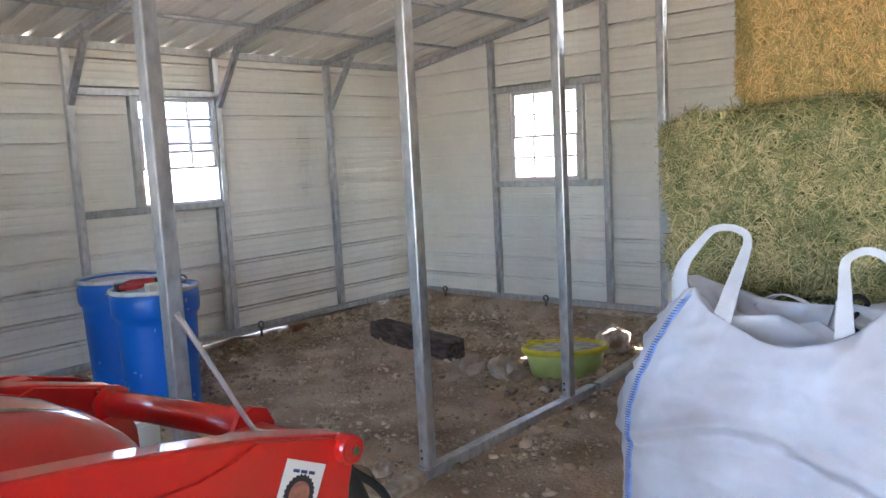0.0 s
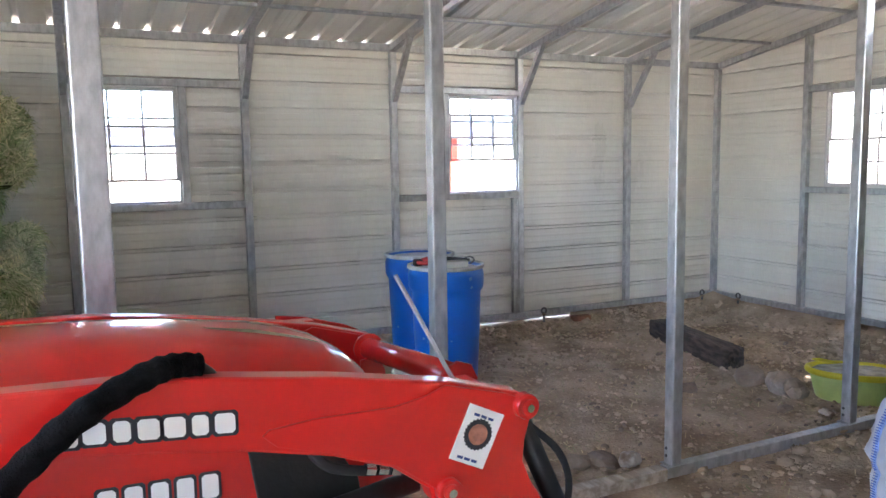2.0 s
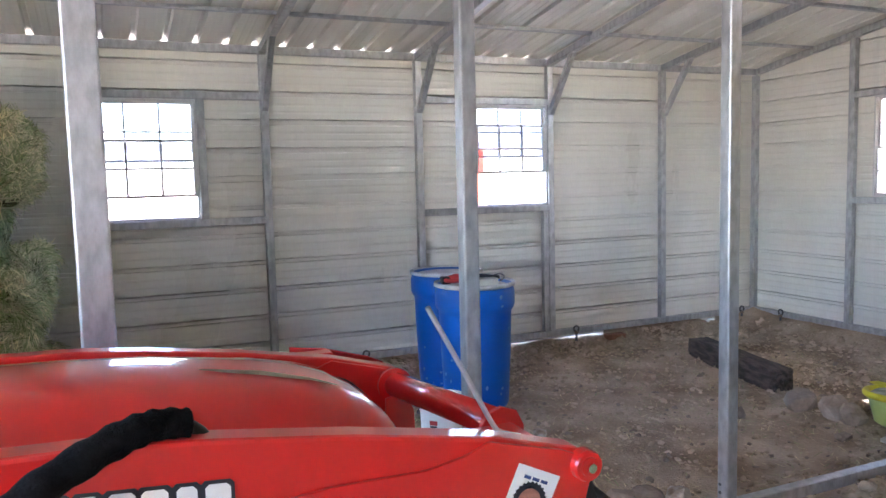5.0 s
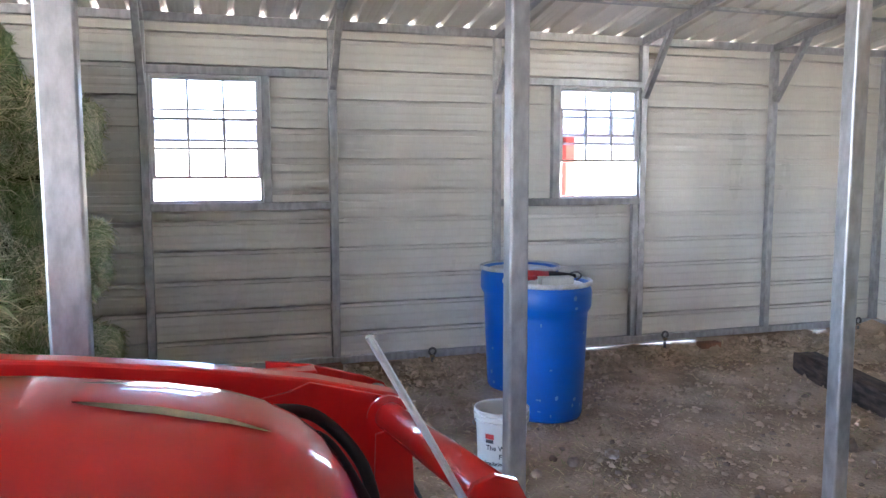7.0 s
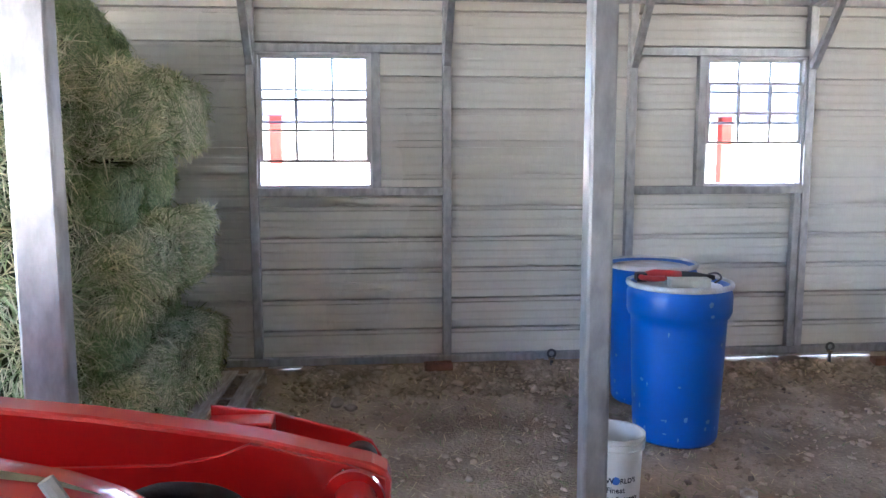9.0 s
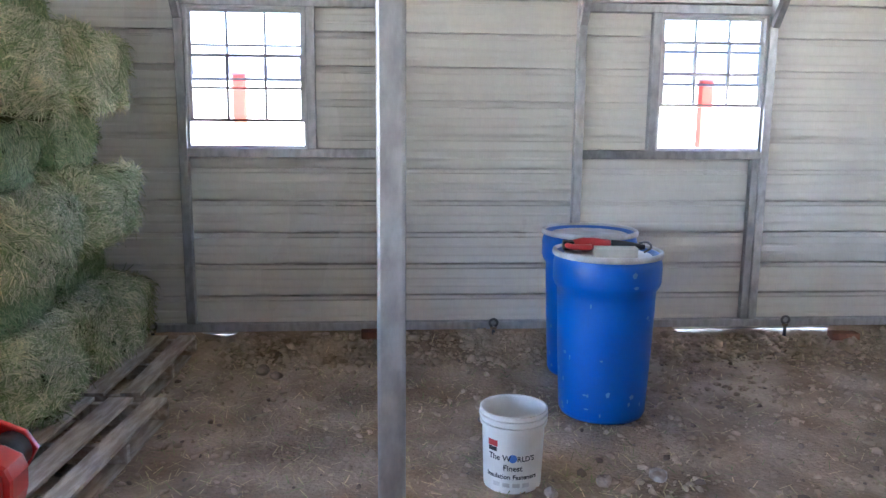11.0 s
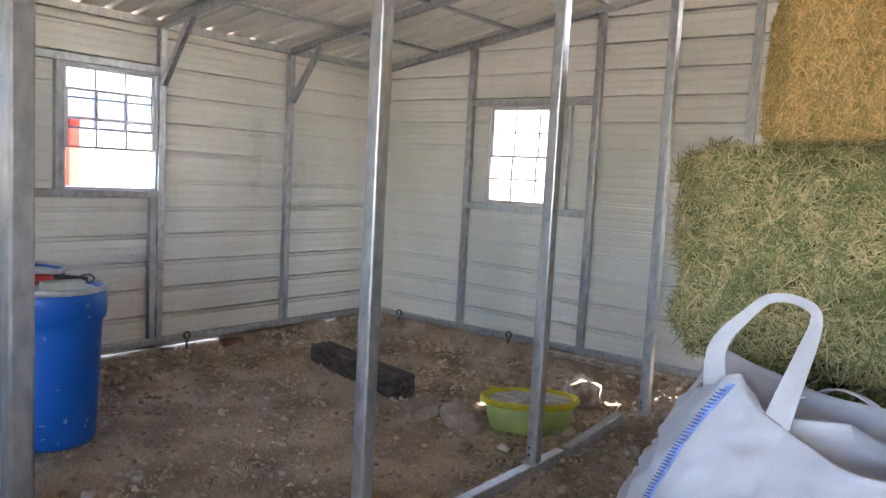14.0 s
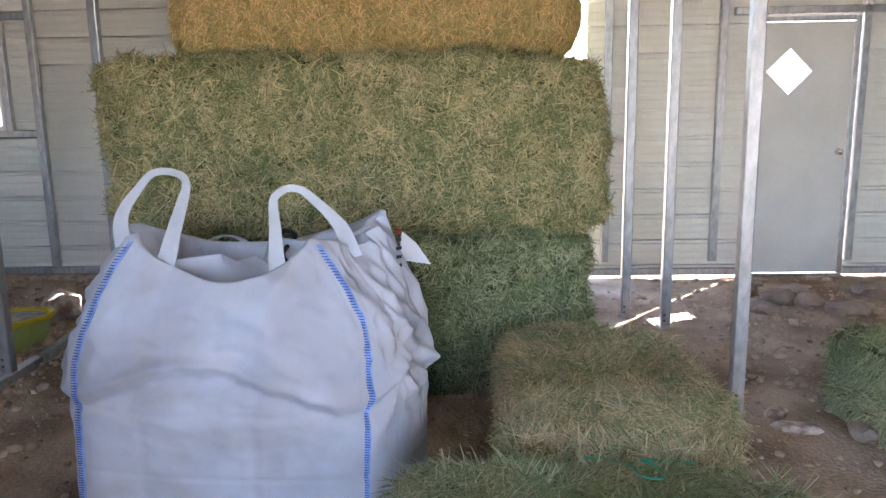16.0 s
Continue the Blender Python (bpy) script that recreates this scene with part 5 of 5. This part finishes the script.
for along, down, n in ((0.02, 0.016, 3), (0.018, 0.115, 3)):
    for k in range(n):
        p = C[0] + ux * (along + 0.019 * k) + uz * down
        part("print_bar", prism(bmesh.new(), [(p.x, p.y), (p.x + ux.x * 0.015, p.y + ux.y * 0.015), (p.x + ux.x * 0.015 + uz.x * 0.006, p.y + ux.y * 0.015 + uz.y * 0.006), (p.x + uz.x * 0.006, p.y + uz.y * 0.006)], AN - 0.0127, AN - 0.0122), INKBLUE, near)


# ---- white bulk bag ----
bag = thing("bulk_bag", "open white woven bulk bag with blue seams and loops", "bulk bag")
BOT = [Vector((3.13, 1.345)), Vector((3.05, 0.255)), Vector((3.52, 0.05)), Vector((3.95, 1.40))]
MIDC = [Vector((3.12, 1.295)), Vector((3.04, 0.225)), Vector((3.49, 0.065)), Vector((3.93, 1.40))]
TOPC = [Vector((3.255, 1.055)), Vector((3.165, 0.435)), Vector((3.40, 0.17)), Vector((3.64, 1.27))]
TOPH = [1.115, 1.105, 1.165, 1.08]
SAG = [0.15, 0.06, 0.10, 0.10]
FROM = [0.55, 0.70, 0.68, 0.55]


def bag_at(u, t):
    """A place on the bag's skin: u round it from corner to corner (0 to 4), t from the ground to the rim."""
    i = int(u) % 4
    s = u - int(u)
    e = 0.5 - 0.5 * math.cos(math.pi * s)
    e = 0.65 * s + 0.35 * e
    zr = TOPH[i] * (1 - s) + TOPH[(i + 1) % 4] * s - SAG[i] * (math.sin(math.pi * s) ** 1.3) + 0.022 * math.sin(math.pi * s) * noise.noise(Vector((u * 5.0, 0.4, 2.0)))
    z = t * zr
    q = z / 1.15

    def corner(k):
        k %= 4
        a = BOT[k].lerp(MIDC[k], min(1, q / 0.5))
        w = min(1, max(0, (q - FROM[k]) / (1 - FROM[k])))
        return a.lerp(TOPC[k], w ** (1.5 if k % 3 == 0 else 1.15))

    a, b = corner(i), corner(i + 1)
    d = (b - a)
    nrm = Vector((d.y, -d.x)).normalized()
    cen = (BOT[0] + BOT[1] + BOT[2] + BOT[3]) / 4
    if nrm.dot((a + b) / 2 - cen) < 0:
        nrm = -nrm
    bulge = (0.05 * math.sin(math.pi * min(1, q * 1.25 + 0.1)) if q < 0.75 else 0.0) - (0.05 * max(0, q - 0.78) / 0.2)
    p = a.lerp(b, e) + nrm * bulge * math.sin(math.pi * s) * 1.2
    # soft corners
    c = math.exp(-(min(s, 1 - s) / 0.07) ** 2)
    p = p.lerp(cen, 0.03 * c)
    v = Vector((p.x, p.y, z))
    env = math.sin(math.pi * s) ** 0.5 if 0 < s < 1 else 0.0
    top = min(1.0, max(0.0, (q - 0.30) / 0.25))
    ridge = lambda x: 1 - 2 * abs(x)
    f1 = ridge(noise.noise(Vector((u * 1.7 + z, z * 5.0 + 0.8 * math.sin(u * 3), 1.0))))
    f2 = ridge(noise.noise(Vector((u * 4.5 + z * 2.0, z * 6.5, 4.0))))
    f3 = ridge(noise.noise(Vector((u * 9.0, z * 13, 7.0))))
    n = env * ((0.034 * f1 + 0.028 * f2) * (0.08 + 0.92 * top) + (0.003 + 0.012 * top) * f3)
    n += 0.004 * noise.noise(Vector((u * 14, z * 4, 9.0)))
    n -= 0.005 * sum(math.exp(-((s - c0) / 0.012) ** 2) for c0 in (0.30, 0.62)) + 0.005 * sum(math.exp(-((z - c0) / 0.008) ** 2) for c0 in (0.28, 0.52))
    # long drooping fold across the front and the side
    fold = 0.60 + 0.07 * math.cos(math.pi * (s - 0.45) * 2.0)
    n += env * 0.034 * math.exp(-((z - fold - 0.03) / 0.024) ** 2) - env * 0.026 * math.exp(-((z - fold + 0.03) / 0.022) ** 2)
    return v + Vector((nrm.x, nrm.y, 0)) * n


bm = bmesh.new()
NU, NT = 320, 112
grid = [[bm.verts.new(bag_at(4 * i / NU, j / NT)) for i in range(NU)] for j in range(NT + 1)]
cen = sum((v.co for v in grid[-1]), Vector()) / NU
for j in range(NT):
    for i in range(NU):
        bm.faces.new((grid[j][i], grid[j][(i + 1) % NU], grid[j + 1][(i + 1) % NU], grid[j + 1][i]))
last = grid[-1]
for k, (sh, dz) in enumerate(((0.03, 0.004), (0.06, -0.02), (0.10, -0.06), (0.20, -0.10), (0.42, -0.12), (0.8, -0.09))):
    nxt = []
    for i in range(NU):
        p = grid[-1][i].co
        q = p.lerp(Vector((cen.x, cen.y, p.z)), sh)
        q.z = p.z + dz + (0.06 * noise.noise(q * 8) + 0.03 * noise.noise(q * 19) if k > 1 else 0)
        q += Vector((noise.noise(q * 7), noise.noise(q * 7 + Vector((5, 5, 5))), 0)) * (0.03 if k > 1 else 0.004)
        nxt.append(bm.verts.new(q))
    for i in range(NU):
        bm.faces.new((last[i], last[(i + 1) % NU], nxt[(i + 1) % NU], nxt[i]))
    last = nxt
bm.faces.new(last)
bm.faces.new(grid[0][::-1])
bmesh.ops.recalc_face_normals(bm, faces=bm.faces[:])
part("sack", bm, BAG, bag, smooth=True)


def ribbon(name, pts, widthv, material, parent, thick=0.002, label=""):
    """A flat strap along points, its width along widthv."""
    bm = bmesh.new()
    pts = [Vector(p) for p in pts]
    rows_ = []
    for k, p in enumerate(pts):
        d = (pts[min(k + 1, len(pts) - 1)] - pts[max(k - 1, 0)]).normalized()
        w = Vector(widthv[k] if isinstance(widthv, list) else widthv)
        n = d.cross(w).normalized() * thick
        rows_.append([bm.verts.new(p + w + n), bm.verts.new(p - w + n), bm.verts.new(p - w - n), bm.verts.new(p + w - n)])
    for a, b in zip(rows_, rows_[1:]):
        for k in range(4):
            bm.faces.new((a[k], a[(k + 1) % 4], b[(k + 1) % 4], b[k]))
    bm.faces.new(rows_[0][::-1])
    bm.faces.new(rows_[-1])
    return part(name, bm, material, parent, label)


LOOPS = [[(3.34, 1.155, 1.02), (3.362, 1.172, 1.13), (3.37, 1.15, 1.195), (3.368, 1.105, 1.25), (3.365, 1.055, 1.305), (3.362, 1.02, 1.322), (3.36, 0.97, 1.324), (3.35, 0.918, 1.305), (3.345, 0.908, 1.27), (3.31, 0.912, 1.22), (3.25, 0.93, 1.12), (3.20, 0.95, 1.01)],
         [(3.14, 0.535, 0.93), (3.17, 0.545, 1.04), (3.20, 0.552, 1.14), (3.215, 0.557, 1.22), (3.22, 0.545, 1.25), (3.225, 0.505, 1.272), (3.23, 0.46, 1.265), (3.235, 0.42, 1.232), (3.245, 0.36, 1.17), (3.25, 0.32, 1.11), (3.24, 0.29, 1.02)],
         [(3.42, 0.24, 0.98), (3.44, 0.26, 1.04), (3.50, 0.34, 1.07), (3.56, 0.42, 1.04), (3.60, 0.50, 0.98), (3.56, 0.54, 0.92)],
         [(3.68, 0.98, 0.98), (3.66, 0.90, 1.03), (3.62, 0.80, 1.02), (3.58, 0.74, 0.96), (3.56, 0.72, 0.90)]]
for k, pts in enumerate(LOOPS):
    P = smooth_path(pts, 7)
    wv = []
    for i in range(len(P)):
        d = (P[min(i + 1, len(P) - 1)] - P[max(i - 1, 0)]).normalized()
        out = Vector((-1, 0.15, 0.1)) if k < 2 else Vector((0.3, 0.6, 0.6))
        wv.append((d.cross(out)).normalized() * (0.0125 + 0.027 * abs(2 * i / len(P) - 1) ** 2.2))
    ribbon("lifting_loop", P, wv, BAGDIRT, bag, 0.0022)
part("tie_cord", rod(bmesh.new(), smooth_path([(3.34, 0.60, 1.05), (3.36, 0.56, 1.10), (3.40, 0.53, 1.07), (3.37, 0.57, 1.02), (3.33, 0.55, 0.99), (3.36, 0.50, 0.97)], 6), 0.009, 8), BLACK, bag, "black tie cord")
# blue stitched seams with cross stitches
for u0, t0 in ((0.0, 0.985), (1.0, 0.985)):
    pts = [bag_at(u0 + 0.03, t) for t in np.linspace(0.02, t0, 60)]
    outv = [(bag_at(u0 + 0.03, t) - Vector((3.5, 0.66, bag_at(u0 + 0.03, t).z))).normalized() * 0.004 for t in np.linspace(0.02, t0, 60)]
    tang = Vector((0.16, 0.99, 0)).normalized()
    seam = ribbon("seam", [p + o for p, o in zip(pts, outv)], tang * 0.010, STITCH, bag, 0.0008, "blue stitched seam")
    bm = bmesh.new()
    for k in range(110):
        t = 0.02 + (t0 - 0.03) * k / 110
        p = bag_at(u0 + 0.03, t)
        o = (p - Vector((3.5, 0.66, p.z))).normalized() * 0.0065
        c = p + o
        for a in (Vector((0, 0, 0.0022)),):
            vs = [bm.verts.new(c + tang * 0.017 + a), bm.verts.new(c - tang * 0.004 + a), bm.verts.new(c - tang * 0.004 - a), bm.verts.new(c + tang * 0.017 - a)]
            bm.faces.new(vs)
    part("stitching", bm, STITCH_DARK, seam)["kind"] = "stuff"
part("paper_tag", prism(bmesh.new(), [(0, 0.02), (0.0, -0.09), (0.13, -0.10), (0.06, -0.02)], -0.001, 0.001), BAGDIRT, bag, "white paper tag").matrix_local = pose(3.44, 0.135, 1.06, 0, 8, -70)
for k in range(5):
    part("print_bar", box(bmesh.new(), -0.012, 0.012, -0.001, 0.001, -0.006, 0.006), INKRED if k == 0 else INK, bag).matrix_local = pose(3.33, 0.135, 1.10 - 0.032 * k, 0, 0, -50)

# ---- green twine on the small bale ----
tw = thing("twine", "loose curl of green baling twine on a bale", "twine")
part("strand", rod(bmesh.new(), smooth_path([(2.90, -0.49, 0.425), (2.88, -0.56, 0.425), (2.83, -0.62, 0.432), (2.76, -0.64, 0.435), (2.75, -0.70, 0.432), (2.82, -0.70, 0.435), (2.86, -0.66, 0.437), (2.88, -0.75, 0.425), (2.88, -0.84, 0.415)], 8), 0.004, 6), TWINE, tw)

# ---- wall anchors, bricks along the walls ----
def anchor(x, y, rot):
    ob = thing("ground_anchor", "dark steel ground anchor bolted at the wall base", "anchor", "ground anchors", m=pose(x, y, 0.0, 0, 0, rot))
    part("shaft", rod(bmesh.new(), [(0, 0, -0.05), (0, 0, 0.10)], 0.012, 10), STEELDARK, ob)
    part("eye", rod(bmesh.new(), [(0.028 * math.cos(a), 0.0, 0.125 + 0.028 * math.sin(a)) for a in np.linspace(0, 2 * math.pi, 17)], 0.009, 8), STEELDARK, ob)
    part("nut", lathe(bmesh.new(), [(0.02, 0.08), (0.024, 0.085), (0.024, 0.10), (0.018, 0.104)], 6), CHROME, ob)
    part("strap", box(bmesh.new(), -0.02, 0.02, 0.0, 0.045, 0.105, 0.111), GALV, ob)


for x in (0.36, 2.74, 4.90, 7.05):
    anchor(x, 6.12, 0)
for y in (5.75, 4.36, -3.95):
    anchor(7.22, y, -90)
for x, y, r in ((1.90, 6.10, 4), (5.33, 6.08, -6)):
    ob = new("brick", mesh_of(box(bmesh.new(), -0.10, 0.10, -0.045, 0.045, 0, 0.055, bevel=0.006), "brick", BRICK))
    ob.matrix_world = pose(x, y, ground_z(x, y) - 0.006, 0, 0, r)
    tagged(ob, "red clay brick lying against the wall base", "brick", "loose bricks")
board = thing("plank", "pale weathered board lying along the wall base", "board", m=pose(7.22, 3.2, 0.035, 0, 0, 90))
part("timber_body", box(bmesh.new(), -0.75, 0.75, -0.05, 0.05, -0.02, 0.02, bevel=0.003), WOODGREY, board)


# ---- loose stones, clods and straw litter on the dirt ----
def litter(name, label, n, smin, smax, material, seed, regions):
    rng = random.Random(seed)
    base = bmesh.new()
    bmesh.ops.create_icosphere(base, subdivisions=1, radius=1.0)
    bv = np.array([v.co[:] for v in base.verts])
    bf = np.array([[v.index for v in f.verts] for f in base.faces])
    base.free()
    V, Fc = [], []
    total = sum(r[4] for r in regions)
    for k in range(n):
        q = rng.uniform(0, total)
        for r in regions:
            q -= r[4]
            if q <= 0:
                break
        x, y = rng.uniform(r[0], r[1]), rng.uniform(r[2], r[3])
        sz = smin + (smax - smin) * rng.random() ** 3
        a = rng.uniform(0, 6.28)
        rot = np.array(((math.cos(a), -math.sin(a), 0), (math.sin(a), math.cos(a), 0), (0, 0, 1)))
        jit = 1 + 0.5 * np.array([rng.uniform(-1, 1) for _ in range(len(bv))])[:, None]
        v = (bv * jit * np.array((1, rng.uniform(0.55, 1), rng.uniform(0.4, 0.8))) * sz) @ rot.T
        V.append(v + np.array((x, y, ground_z(x, y) + sz * 0.18)))
        Fc.append(bf + k * len(bv))
    V, Fc = np.concatenate(V), np.concatenate(Fc)
    me = bpy.data.meshes.new(name)
    me.vertices.add(len(V))
    me.vertices.foreach_set("co", V.ravel())
    me.loops.add(Fc.size)
    me.loops.foreach_set("vertex_index", Fc.ravel().astype(np.int32))
    me.polygons.add(len(Fc))
    me.polygons.foreach_set("loop_start", np.arange(0, Fc.size, 3, dtype=np.int32))
    me.update(calc_edges=True)
    me.materials.append(material)
    return tagged(new(name, me), label, "gravel", kind="stuff")


litter("gravel", "scattered small stones on the dirt floor", 1500, 0.004, 0.026, STONE, 5, [(3.2, 6.9, 2.2, 5.9, 5), (-0.5, 3.4, 2.6, 6.1, 2), (1.6, 6.8, -3.8, 2.3, 4)])
litter("rubble", "broken clods and rubble along the wall base", 2600, 0.010, 0.046, CLOD, 8, [(0.9, 7.0, 5.72, 6.14, 5), (6.9, 7.2, 2.6, 6.0, 2), (5.4, 6.9, 2.4, 5.4, 2), (4.4, 7.1, -3.9, -1.7, 3), (3.5, 6.0, 1.9, 2.6, 1)])
litter("clods", "brown dirt clods over the floor", 15000, 0.004, 0.028, CLOD, 6, [(3.2, 6.9, 2.2, 6.1, 5), (-0.5, 3.4, 2.6, 6.15, 3), (0.8, 6.9, 5.75, 6.15, 3), (1.6, 6.8, -3.8, 2.3, 4)])


def straw_litter(n, seed):
    rng = np.random.default_rng(seed)
    xs = np.concatenate([rng.uniform(0.4, 6.5, n // 2), rng.uniform(0.6, 3.2, n // 4), rng.uniform(1.6, 6.5, n - n // 2 - n // 4)])
    ys = np.concatenate([rng.uniform(2.6, 6.1, n // 2), rng.uniform(3.0, 5.8, n // 4), rng.uniform(-3.2, 2.4, n - n // 2 - n // 4)])
    V, Fc = [], []
    for k in range(n):
        x, y, a = xs[k], ys[k], rng.uniform(0, 3.14)
        l, w = rng.uniform(0.02, 0.09), rng.uniform(0.0012, 0.0025)
        d, s_ = Vector((math.cos(a), math.sin(a), 0)), Vector((-math.sin(a), math.cos(a), 0)) * w
        p0, p1 = Vector((x, y, 0)), Vector((x, y, 0)) + d * l
        p0.z, p1.z = ground_z(p0.x, p0.y) + 0.006, ground_z(p1.x, p1.y) + 0.006 + rng.uniform(0, 0.012)
        V += [p0 - s_, p0 + s_, p1 + s_, p1 - s_]
        Fc.append((4 * k, 4 * k + 1, 4 * k + 2, 4 * k + 3))
    me = bpy.data.meshes.new("straw_litter")
    me.from_pydata(V, [], Fc)
    me.materials.append(STRAW_TOP)
    return tagged(new("straw_litter", me), "dry straw bits scattered on the dirt", "straw", kind="stuff")


straw_litter(7000, 3)

# ---- outside: red corral frame and dry brush ----
shed = thing("corral_frame", "red steel posts carrying a grey beam outdoors", "corral")
for x in (-5.0, 0.34, 5.69, 11.1):
    part("post", beam(bmesh.new(), (x, 9.75, -0.02), (x, 9.75, 2.02), 0.135, r=0.01), REDPOST, shed)
part("beam", beam(bmesh.new(), (-5.2, 9.75, 2.07), (11.5, 9.75, 2.07), 0.10, 0.10), GREYBEAM, shed)
rng = random.Random(9)
V, Fc = [], []
for k in range(60):
    x, y = rng.uniform(-20, 25), rng.uniform(17, 60)
    for j in range(60):
        a, e, l = rng.uniform(0, 6.28), rng.uniform(0.3, 1.4), rng.uniform(0.3, 0.9)
        p0 = Vector((x + rng.uniform(-0.15, 0.15), y + rng.uniform(-0.15, 0.15), -0.02))
        p1 = p0 + Vector((math.cos(a) * math.cos(e), math.sin(a) * math.cos(e), math.sin(e))) * l
        n_ = len(V)
        V += [p0 + Vector((0.012, 0, 0)), p0 - Vector((0.012, 0, 0)), p1]
        Fc.append((n_, n_ + 1, n_ + 2))
me = bpy.data.meshes.new("brush")
me.from_pydata(V, [], Fc)
me.materials.append(BRUSH)
tagged(new("dry_brush", me), "dry grey desert brush outside the windows", "brush", kind="stuff")
